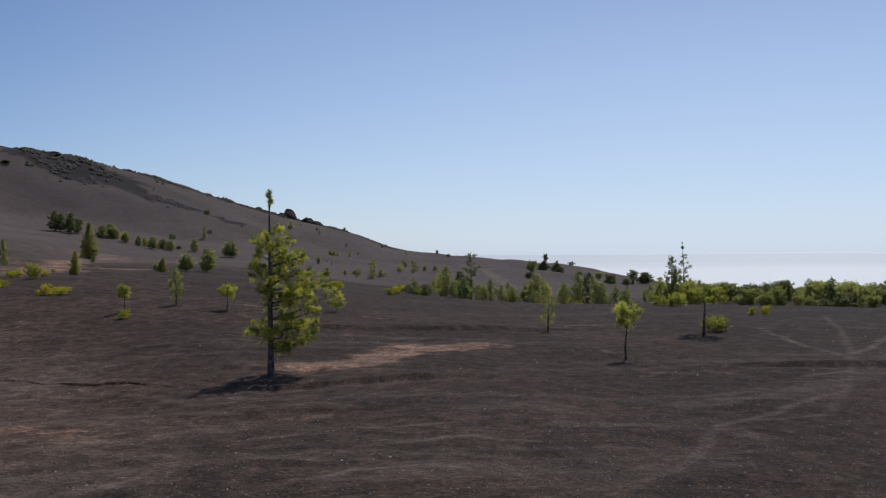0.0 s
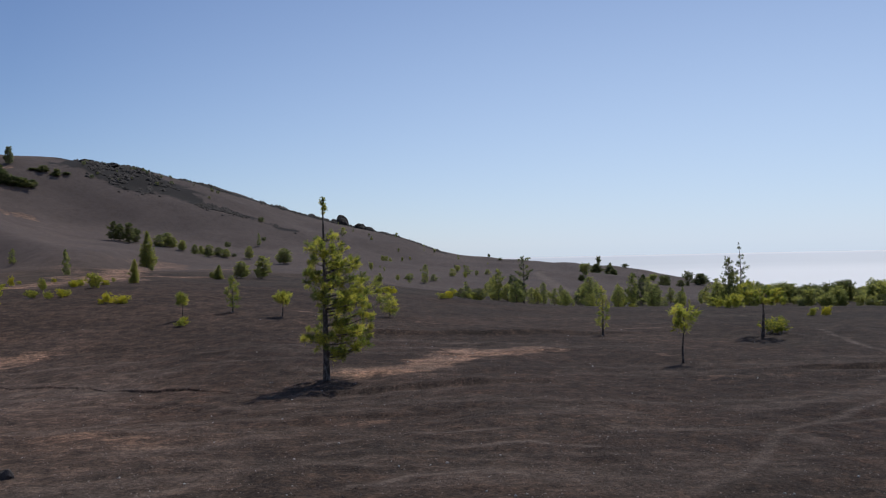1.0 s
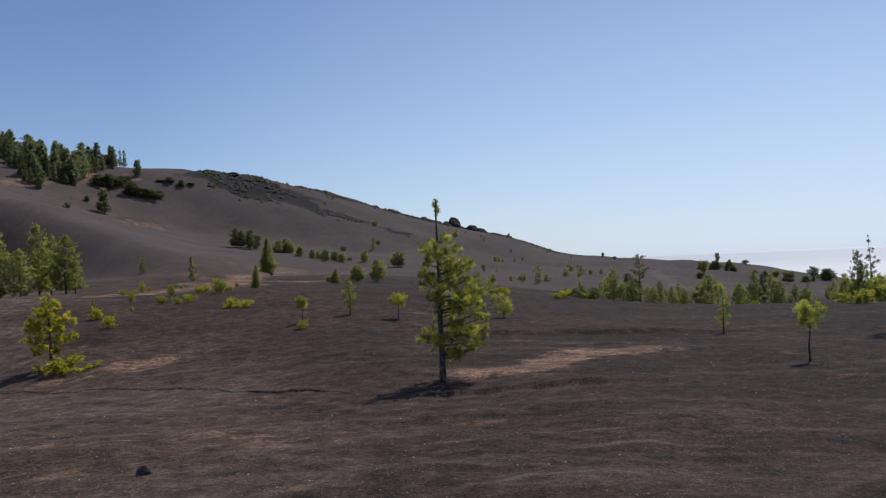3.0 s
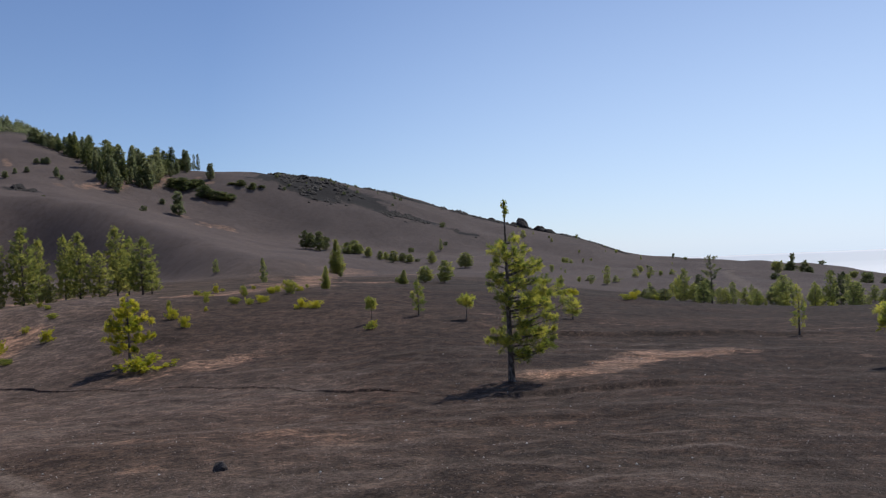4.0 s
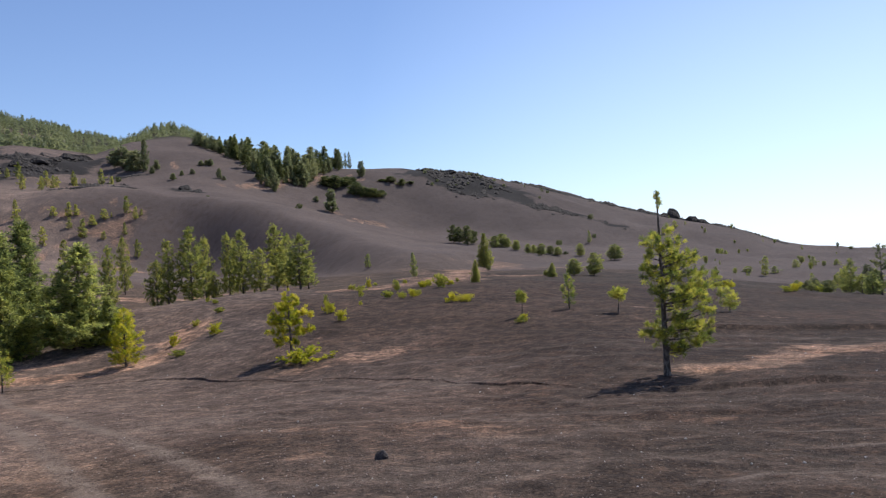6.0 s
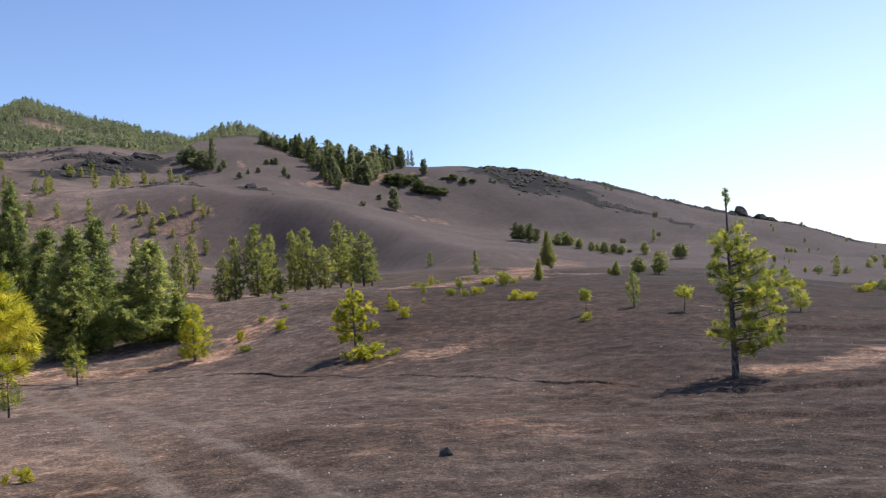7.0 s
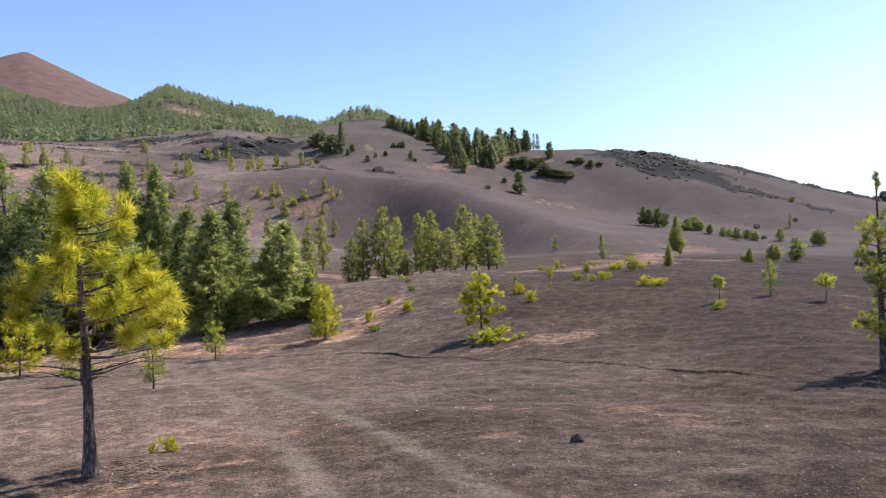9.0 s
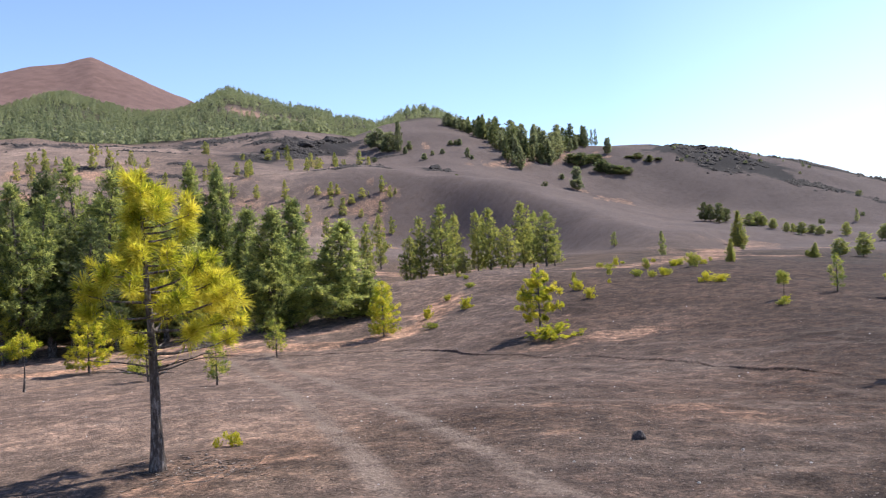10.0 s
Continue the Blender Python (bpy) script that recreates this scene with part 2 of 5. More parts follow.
FOOT = [(-24, -3.75), (-12, -3.5), (0, -2.7), (6, -2.3), (13, -1.35), (19, -1.05), (25, -0.9), (30, -0.6), (34, -0.64), (40, -0.3), (46, 0.7), (52, 1.2), (70, 1.2)]
SPUR = [(-24, -3.7), (-12, -3.15), (0, -2.25), (5, -1.85), (9.4, -1.45), (15, -0.7), (19, -0.35), (23, 0.05), (25, 0.2), (27, 0.3), (30, 1.4), (33.3, 2.55), (36.7, 3.7),
        (41.6, 4.65), (46, 5.15), (52, 4.6), (60, 4.4), (70, 4.4)]
SHOULDER = [(-24, -3.7), (-12, -2.95), (-8, -2.4), (0, -1.75), (5, -1.45), (9, -1.0), (15, 0.0), (19, 0.6), (23, 1.0), (27, 1.3), (30, 2.0), (33.3, 3.0), (36.7, 4.05),
            (40, 4.8), (47, 5.3), (57, 5.8), (66, 5.7)]
RIDGE = [(-24, -3.85), (-15, -3.2), (-12, -2.72), (-9.6, -2.45), (-6.9, -1.83), (-3.5, -1.31), (1.8, -0.92), (5.1, -0.6), (7.4, 0.26), (10.6, 1.2), (12.8, 1.82), (15.9, 2.74), (17.5, 3.22), (20.5, 4.08), (23.2, 4.82), (25, 5.14),
         (27.7, 5.52), (33, 5.95), (38, 6.95), (42, 7.85), (44, 7.65), (46.5, 7.05), (50.5, 7.55), (55.6, 7.1), (58.8, 6.98), (62, 7.05), (66, 7.25), (70, 7.25)]
BEHIND = [(-24, -6.0), (-4, -4.5), (5, -3.2), (10, -1.2), (20, 1.5), (30, 4.0), (38, 6.2), (40, 7.3), (40.7, 7.75), (41.7, 8.05), (42.8, 7.98), (43.9, 7.55), (45.3, 7.1), (50, 7.0), (60, 7.0), (70, 7.0)]
WOOD = [(-24, -4.2), (5, -4.0), (20, -1.0), (30, 1.5), (38, 5.0), (45.3, 7.15), (46.3, 7.45), (47.7, 7.85), (49.1, 8.35), (50.4, 8.65), (51.4, 8.95), (52.8, 9.45), (53.8, 9.65), (55.4, 9.1), (57.1, 8.65), (58.7, 8.6), (60.3, 8.98),
        (61.5, 9.35), (63.0, 9.75), (64.8, 9.3), (66.3, 8.85), (70, 8.4)]
SADDLE = [(-24, -2.6), (20, -2.2), (30, 0.0), (40, 3.0), (50, 7.0), (57, 8.6), (63, 9.2), (70, 9.0)]
CONE = [(-24, -1.85), (30, -1.8), (40, 1.5), (50, 6.2), (54, 8.3), (56.4, 9.35), (57.4, 9.75), (58.6, 10.38), (60.2, 11.12), (60.9, 11.48), (61.4, 11.66), (62.0, 11.5), (62.9, 11.25), (64.7, 10.98), (66.2, 10.52), (72, 9.5)]
SPUR_AT = [(-24, 225), (18, 225), (22, 215), (27, 165), (30, 185), (36.7, 232), (42, 262), (46, 272), (70, 272)]
FOOT_AT = [(-24, 185), (18, 185), (22, 175), (27, 140), (30, 152), (36.7, 196), (42, 224), (46, 225), (70, 225)]
LIP = [(b, e - 0.4 * min(1, max(0, (b - 12) / 8)) * min(1, max(0, (48 - b) / 5))) for b, e in MOUND]
LAND = [(44, MOUND, -5.0), (58, LIP, -4.2), (88, VALLEY, -3.6), (FOOT_AT, FOOT, -3.0), (SPUR_AT, SPUR, -2.6), (310, SHOULDER, -2.5), (420, RIDGE, -2.4),
        (640, BEHIND, -3.0), (1200, WOOD, -3.0), (1600, SADDLE, -2.35), (2300, CONE, -1.85)]
SEA_LEVEL = -65.0


def plain_noise(x, y, scale, seed):
    """Smooth value noise, about -1 to 1."""
    x, y = x * scale + seed * 17.3, y * scale + seed * 9.1
    i, j = np.floor(x), np.floor(y)
    u, v = x - i, y - j
    u, v = u * u * (3 - 2 * u), v * v * (3 - 2 * v)

    def corner(a, b):
        s = np.sin(a * 127.1 + b * 311.7 + seed * 74.7) * 43758.5453
        return (s - np.floor(s)) * 2 - 1
    return (corner(i, j) * (1 - u) + corner(i + 1, j) * u) * (1 - v) + (corner(i, j + 1) * (1 - u) + corner(i + 1, j + 1) * u) * v


def bearing_of(x, y):
    return np.degrees(np.arctan2(-x, y))


def gully_line(az):
    """How far off the small bank across the plain lies."""
    zero = np.zeros_like(az)
    return smooth_line(az, GULLY) - 0.7 * plain_noise(az, zero, 0.33, 7) - 0.16 * plain_noise(az, zero, 1.3, 8) - 0.05 * plain_noise(az, zero, 4.0, 10)


def land(x, y, fine=True):
    """The height of the ground."""
    x, y = np.asarray(x, float), np.asarray(y, float)
    r, az = np.hypot(x, y) + 1e-6, bearing_of(x, y)
    left = np.clip((az - 74) / 60, 0, 1)
    right = np.clip((-28 - az) / 80, 0, 1)
    w = np.maximum(left, right)
    w = w * w * (3 - 2 * w)
    rg = smooth_line(az, GULLY)
    fade = np.clip((az - 9) / 7, 0, 1)
    knots = [np.full_like(r, 0.0), rg * 0.5, rg, rg + 1.2 + 0.15 * rg]
    z = [np.full_like(r, 0.75), 0.75 - 0.05 * rg * 0.5, 0.75 - 0.05 * rg, None]
    for dist, line, rear in LAND:
        el = smooth_line(az, line)
        el = el * (1 - w) + rear * w
        dist = smooth_line(az, dist) if isinstance(dist, list) else np.full_like(r, dist)
        knots.append(dist)
        z.append(EYE + dist * np.tan(np.radians(el)))
    slope = (z[4] - z[2]) / (knots[4] - knots[2])
    z[3] = z[2] + slope * (knots[3] - knots[2]) * (1 - 0.15 * fade)
    for dist, h in ((3600, SEA_LEVEL - 6), (4990, SEA_LEVEL - 6)):
        knots.append(np.full_like(r, dist))
        z.append(np.full_like(r, h))
    U = np.log(np.stack(knots, -1) + 6.0)
    Z = np.stack(z, -1)
    u = np.log(r + 6.0)
    h = np.diff(U, axis=-1)
    s = np.diff(Z, axis=-1) / h
    prod = s[..., 1:] * s[..., :-1]
    d = np.zeros_like(Z)
    d[..., 1:-1] = np.where(prod > 0, 2 * prod / np.where(prod > 0, s[..., 1:] + s[..., :-1], 1), 0)
    d[..., 0], d[..., -1] = s[..., 0], s[..., -1]
    i = np.clip((U <= u[..., None]).sum(-1) - 1, 0, U.shape[-1] - 2)[..., None]

    def take(a, k):
        return np.take_along_axis(a, k, -1)[..., 0]
    hh = take(h, i)
    t = np.clip((u - take(U, i)) / hh, 0, 1)
    out = ((2 * t**3 - 3 * t**2 + 1) * take(Z, i) + (t**3 - 2 * t**2 + t) * hh * take(d, i)
           + (3 * t**2 - 2 * t**3) * take(Z, i + 1) + (t**3 - t**2) * hh * take(d, i + 1))
    if fine:
        far = np.clip(r / 60, 0, 1)
        # lay of the cinder: low swells, and cut banks along the gully
        out = out + 0.05 * plain_noise(x, y, 0.35, 1) + 0.025 * plain_noise(x, y, 1.1, 2) + 0.010 * plain_noise(x, y, 3.1, 3)
        # rough cinder
        for k, (scale, high, fade_at) in enumerate(((8.0, 0.009, 22.0), (4.0, 0.014, 40.0), (1.9, 0.014, 90.0))):
            out = out + high * np.clip(2 - 2 * r / fade_at, 0, 1) * plain_noise(x, y, scale, 80 + k)
        out = out + far * (0.25 * plain_noise(x, y, 0.09, 4)) + np.clip((r - 120) / 200, 0, 1) * (1.5 * plain_noise(x, y, 0.026, 5) + 0.7 * plain_noise(x, y, 0.09, 6) + 0.45 - 0.9 * np.abs(plain_noise(x, y, 0.045, 16)))
        # small banks that face the eye, along the gully and on the open plain
        q0 = r - gully_line(az)
        for off, high, soft in ((0.0, 0.045, 0.015), (-2.2, 0.04, 0.05), (-4.0, 0.035, 0.05), (2.5, 0.03, 0.05)):
            q = q0 + off + (0.4 * plain_noise(x, y, 0.4, 12 + off) if off else 0)
            keep = fade * (np.clip(1.6 * plain_noise(x, y, 0.17, 9) + 0.85, 0.2, 1) if off == 0 else np.clip(2.2 * plain_noise(x, y, 0.13, 9 + off) + 0.3, 0, 1))
            high = high * (1 + 0.6 * plain_noise(x, y, 0.7, 18 + off))
            out = out + keep * high * (1 / (1 + np.exp(-np.clip(q / soft, -60, 60)))) * np.exp(-np.maximum(q, 0) * 0.55)
        for k, base in enumerate((13.5, 16.0, 18.2, 20.5, 23.0, 27.0)):
            q = r - base + 0.35 * (az - 2) * (0.15 + 0.03 * k) + 1.3 * plain_noise(x, y, 0.12, 20 + k) + 0.3 * plain_noise(x, y, 0.9, 26 + k)
            keep = (1 - 0.8 * fade) * np.clip(2 * plain_noise(x, y, 0.16, 30 + k) + 0.35, 0, 1)
            out = out + keep * 0.13 * (1 / (1 + np.exp(-np.clip(q / 0.03, -60, 60)))) * np.exp(-np.maximum(q, 0) * 0.6)
    return out


def at(bearing, dist):
    b = radians(bearing)
    x, y = -math.sin(b) * dist, math.cos(b) * dist
    return x, y, float(land(np.array([x]), np.array([y]))[0])
# ---- end of terrain ----


# ---- ground ----
def near_line(x, y, pts):
    """Distance to a broken line of (bearing, distance) points."""
    p = [(-math.sin(radians(b)) * d, math.cos(radians(b)) * d) for b, d in pts]
    best = np.full_like(x, 1e9)
    for (ax, ay), (bx, by) in zip(p, p[1:]):
        l2 = (bx - ax) ** 2 + (by - ay) ** 2
        t = np.clip(((x - ax) * (bx - ax) + (y - ay) * (by - ay)) / l2, 0, 1)
        best = np.minimum(best, np.hypot(x - ax - t * (bx - ax), y - ay - t * (by - ay)))
    return best


streak = np.random.default_rng(15)
TRACKS = [([(55.2, 31), (54.1, 27.1), (53.4, 24.2), (52.0, 19.5), (50.4, 14.3), (48.7, 11.0), (46.9, 8.3), (43, 6)], 0.13, 0.95),
          ([(52.5, 31), (51.8, 26.4), (50.4, 23.2), (47.4, 16.8), (44.3, 12.9), (40.6, 9.8), (37.0, 7.9), (28, 6)], 0.13, 0.9),
          ([(-20.0, 38), (-20.8, 30.3), (-21.4, 23.6), (-21.3, 18), (-20.1, 13.6), (-14.9, 12.3), (-8, 11.5)], 0.06, 0.5),
          ([(-24.5, 25), (-22.0, 19), (-17.0, 15), (-12, 14)], 0.3, 0.4),
          ([(12.3, 8.2), (8.2, 8.6), (3.6, 8.7)], 0.07, 0.8), ([(14, 11.2), (9, 11.6), (2, 11.8)], 0.06, 0.5),
          ([(26, 8.4), (17, 9.4), (9, 9.9), (-2, 9.8)], 0.07, 0.4),
          ([(20, 16.2), (17, 18.5), (14.6, 22.0), (13, 26)], 0.16, 0.12), ([(22.5, 17.6), (19.5, 20.5), (17.5, 24)], 0.16, 0.12),
          ([(-2.1, 180), (-1.6, 205), (-1.0, 231), (-0.3, 290), (1.0, 340)], 1.6, 0.8)]
TRACKS += [([(-16.4, 29.2), (-18.4, 25.4), (-21.3, 21.5)], 0.07, 0.7), ([(-21.3, 22.1), (-23.2, 27.3), (-24.5, 34)], 0.08, 0.8), ([(-19.0, 18.5), (-21.4, 19.4), (-23.1, 19.5), (-27, 19.6)], 0.07, 0.7),
           ([(-8.8, 8.0), (-12.2, 9.0), (-14.0, 11.8), (-17.5, 13.6), (-20.6, 16.1)], 0.06, 0.6), ([(4.2, 10.5), (0.8, 10.6), (-3.0, 10.2)], 0.05, 0.8), ([(3.5, 8.6), (0.9, 8.5)], 0.05, 0.8)]
for _ in range(64):
    b, d = streak.uniform(-28, 44), 6.5 + 18 * streak.uniform(0, 1) ** 1.2
    slant = streak.uniform(-1.0, 1.0)
    TRACKS.append(([(b, d), (b + streak.uniform(2, 7), d + slant), (b + streak.uniform(8, 14), d + 1.6 * slant)], streak.uniform(0.08, 0.3), streak.uniform(0.12, 0.4)))
SANDS = [([(10.6, 18.8), (7.5, 19.5), (3.3, 22.0), (0.6, 22.9)], 0.75, 1.0), ([(34.9, 24.6), (33.6, 24.7), (31.8, 25.0), (29.9, 25.5)], 0.75, 0.85),
         ([(69, 34), (63.5, 33.6), (56.2, 33), (51.9, 31.8), (48.4, 31.6), (44.9, 31.9), (42.8, 33.2), (41.5, 36)], 0.8, 0.95),
         ([(68, 38), (60, 37), (50, 35)], 1.6, 0.8),
         ([(47, 105), (44, 103), (40, 104), (36, 102)], 4.0, 0.8), ([(33.5, 41.0), (31.2, 41.9), (29.1, 44.7), (27.4, 68.3)], 1.3, 0.80), ([(27.4, 68.3), (25.8, 86.3), (24.9, 97.2), (24.4, 142.1)], 3.0, 0.90), ([(24.4, 142.1), (22.9, 180.4), (21.7, 190.7)], 4.0, 0.60), ([(25.1, 86.6), (23.4, 86.6), (21.3, 87.0), (19.9, 87.5)], 1.6, 0.70), ([(28.1, 101.4), (26.9, 83.8)], 2.0, 0.60), ([(28.2, 146.2), (27.2, 125.8), (26.1, 102.7)], 2.0, 0.45),
         ([(22.9, 166), (20.4, 161), (17, 155)], 3.0, 0.6), ([(12.6, 300), (11.8, 240), (13.5, 190)], 3, 0.3),
         ([(66.5, 291), (63.6, 286), (59.2, 295)], 8, 0.6), ([(55.8, 263), (53.5, 258), (50, 252)], 6, 0.5), ([(46.1, 214), (44.4, 209)], 4, 0.8),
         ([(48.8, 249), (45.3, 246), (44.2, 256)], 2.5, 0.6), ([(36.5, 347), (34.8, 358), (33.2, 376)], 6, 0.7), ([(32.6, 326), (31.3, 323), (29.5, 315)], 3, 0.6),
         ([(51.0, 860), (52.0, 850), (53.0, 870)], 22, 0.8), ([(62, 29), (66, 28)], 0.8, 0.5), ([(54, 10.6), (58, 10.2), (61, 9.4)], 0.7, 0.5), ([(24, 12.2), (30, 13.4), (36, 13.6)], 0.5, 0.45), ([(40.5, 36), (43, 33.5)], 0.5, 0.5), ([(20.5, 21), (17, 23), (14, 24)], 0.8, 0.25)]
SANDS += [([(47.6, 254.9), (44.2, 249.6)], 1.3, 0.8), ([(47.0, 250.1), (45.5, 243.2), (44.5, 233.6)], 1.0, 0.9), ([(55.5, 261.7), (52.3, 253.6)], 2.0, 0.8), ([(45.4, 259.8), (43.8, 251.8)], 1.0, 0.8),
          ([(46.8, 247.0), (44.1, 244.0)], 0.9, 0.8), ([(50.8, 359.9), (49.1, 344.6), (47.5, 292.0)], 2.0, 0.75), ([(41.9, 368), (41.6, 354.3)], 1.5, 0.8), ([(54.5, 286.0), (52.2, 275.7)], 1.6, 0.8),
          ([(51.2, 212), (49.3, 233.2)], 1.3, 0.8), ([(49.2, 258.9), (47.6, 254.5)], 1.4, 0.8), ([(57.0, 259.4), (55.5, 255.4)], 1.6, 0.8), ([(39.1, 328.1), (37.2, 336.2), (35.4, 350.0)], 1.8, 0.85),
          ([(68, 268), (63, 262), (59, 266)], 2.0, 0.8), ([(66, 300), (61, 294)], 1.8, 0.8)]
SANDS += [([(36.55, 342.3), (35.8, 345.2)], 1.3, 1.0), ([(35.3, 360.6), (34.3, 370.9), (33.3, 381.6)], 3.0, 0.9), ([(33.9, 352.8), (33.2, 354.0)], 1.2, 0.9), ([(31.9, 330.0), (30.9, 330.5)], 1.2, 0.9),
          ([(31.75, 301.5), (30.5, 320.7), (29.5, 321.8)], 1.1, 0.8), ([(31.4, 381.6), (30.6, 375.9)], 2.4, 0.8), ([(31.0, 351.6), (29.9, 352.2)], 1.2, 0.8), ([(38.5, 337.2), (36.9, 339.5)], 1.2, 0.9)]
patch = np.random.default_rng(14)
CLUMPS = [(patch.uniform(43.5, 69), patch.uniform(215, 345)) for _ in range(34)]
for b, d in CLUMPS:
    turn = patch.uniform(-0.9, 0.9)
    SANDS.append(([(b - turn, d - 3.0), (b, d), (b + turn * 1.3, d + 4.0)], patch.uniform(0.7, 1.6), patch.uniform(0.5, 0.75)))
for _ in range(20):
    b, d = patch.uniform(-26, 46), patch.uniform(11, 40)
    SANDS.append(([(b, d), (b + patch.uniform(1.0, 4.0), d + patch.uniform(-0.8, 0.8))], patch.uniform(0.2, 0.5), patch.uniform(0.28, 0.48)))
for _ in range(22):
    b, d = patch.uniform(3, 30), patch.uniform(90, 320)
    SANDS.append(([(b, d), (b + patch.uniform(-1.0, 1.0), d + patch.uniform(-3, 3))], d * 0.006, patch.uniform(0.3, 0.6)))
LAVAS = [([(11, 416), (14, 410), (18, 410), (23, 408), (27.2, 412)], 5, 1.5), ([(26.5, 394), (25.1, 389), (23.8, 380), (22.6, 376)], 11, 1.2), ([(25.4, 374), (24.0, 370), (22.8, 367), (21.5, 372)], 7, 0.9), ([(21.9, 369), (20.2, 358), (18.8, 356), (17.4, 356)], 4, 0.9), ([(17.4, 356), (16.1, 352), (14.7, 343)], 3, 0.7), ([(20.9, 362), (19.8, 353), (19.1, 355)], 2, 0.6), ([(10.4, 415), (8, 414), (5.8, 412)], 4, 1.0),
         ([(68, 380), (62, 378), (56, 384)], 12, 0.7), ([(52.8, 330), (50.5, 345), (48.5, 362), (46.8, 384)], 10, 1.0), ([(55.5, 392), (52, 390)], 8, 0.9), ([(41.6, 300), (40.6, 288)], 3.5, 1.0), ([(58.5, 292), (55.5, 287)], 2.5, 1.0), ([(62.5, 300), (61, 302)], 2.5, 0.9), ([(53.5, 292), (52.5, 290)], 2.5, 1.0),
         ([(49, 287), (46, 284), (44, 289)], 3, 0.6), ([(47.5, 310), (45.5, 306)], 4, 0.5),
         ([(57.1, 310.4), (54.5, 302.9)], 2.2, 1.0), ([(47.5, 276.2), (44.6, 298.7)], 2.0, 1.0), ([(52.3, 369.5), (50.5, 374.0), (49.6, 366.3)], 5, 1.0), ([(50.5, 372), (47.5, 380)], 7, 1.0), ([(47.5, 330), (44.5, 322)], 3, 0.9), ([(60, 345), (56, 338)], 3, 0.8), ([(45.5, 345), (43.5, 350)], 3, 0.8)]


def ground_masks(x, y):
    r, az = np.hypot(x, y), bearing_of(x, y)
    out = {}
    for name, lines in (("track", TRACKS), ("sand", SANDS), ("lava", LAVAS)):
        v = np.zeros_like(x)
        for pts, wide, much in lines:
            d = near_line(x, y, pts)
            wob = 1 if name == "track" else 1 + 0.5 * plain_noise(x, y, 0.8 / wide, 41) + 0.3 * plain_noise(x, y, 2.5 / wide, 42)
            v = np.maximum(v, much * np.clip(1.5 - d / (wide * wob + 0.02), 0, 1))
        out[name] = v
    out["red"] = np.clip((r - 1450) / 150, 0, 1) * np.clip((az - 50) / 3, 0, 1)
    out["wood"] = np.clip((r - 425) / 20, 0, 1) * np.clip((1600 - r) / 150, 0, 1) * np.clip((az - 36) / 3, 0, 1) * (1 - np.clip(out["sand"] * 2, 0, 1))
    out["ash"] = np.clip((az - 44) / 6, 0, 1) * np.clip((r - 90) / 80, 0, 1) * np.clip((430 - r) / 60, 0, 1) * np.clip(0.6 + 0.8 * plain_noise(x, y, 0.03, 45) + 0.5 * plain_noise(x, y, 0.11, 46), 0, 1)
    out["ash"] = np.maximum(out["ash"], 0.48 * np.clip((2 - 0.8 * x - 0.5 * y) / 6 + 0.7 * plain_noise(x, y, 0.25, 47), 0, 1) * np.clip((60 - r) / 20, 0, 1))
    # darkening of backlit ground, painted over the right of the plain
    out["backlit_dark"] = 0.75 * np.clip((0.55 * x + 0.35 * y - 1.0) / 8 + 0.5 * plain_noise(x, y, 0.2, 57), 0, 1) * np.clip((160 - r) / 60, 0, 1)
    far_off = np.hypot(x + 9, y - 21) / 24 + 0.35 * plain_noise(x, y, 0.12, 48) + 0.2 * plain_noise(x, y, 0.5, 49)
    out["rust"] = 0.55 * np.clip((1.1 - far_off) / 0.5, 0, 1)
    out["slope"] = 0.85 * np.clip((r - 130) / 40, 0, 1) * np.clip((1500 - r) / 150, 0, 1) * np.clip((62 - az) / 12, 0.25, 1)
    return out


def mesh_of(name, verts, faces, mat):
    me = bpy.data.meshes.new(name)
    verts, faces = np.asarray(verts, np.float32), np.asarray(faces, np.int32)
    n = faces.shape[1]
    me.vertices.add(len(verts))
    me.vertices.foreach_set("co", verts.ravel())
    me.loops.add(faces.size)
    me.loops.foreach_set("vertex_index", faces.ravel())
    me.polygons.add(len(faces))
    me.polygons.foreach_set("loop_start", np.arange(0, faces.size, n, dtype=np.int32))
    me.polygons.foreach_set("loop_total", np.full(len(faces), n, dtype=np.int32))
    me.update(calc_edges=True)
    me.materials.append(mat)
    return me


def ring_mesh(name, bearings, rings, height, mat, warp=False):
    b = np.radians(bearings)[None, :]
    r = rings[:, None]
    if warp:
        # one ring follows the bank across the plain
        shift = gully_line((bearings + 180) % 360 - 180)[None, :] - 20
        r = r + shift * np.interp(r, (6, 19.5, 20.5, 60), (0, 1, 1, 0))
    x, y = (-np.sin(b) * r).ravel(), (np.cos(b) * r).ravel()
    verts = np.stack([x, y, height(x, y)], 1)
    m, n = len(rings), len(bearings)
    i, j = np.meshgrid(np.arange(m - 1), np.arange(n), indexing="ij")
    k = (j + 1) % n
    faces = np.stack([i * n + j, (i + 1) * n + j, (i + 1) * n + k, i * n + k], -1).reshape(-1, 4)[:, ::-1]
    return mesh_of(name, verts, faces, mat), x, y


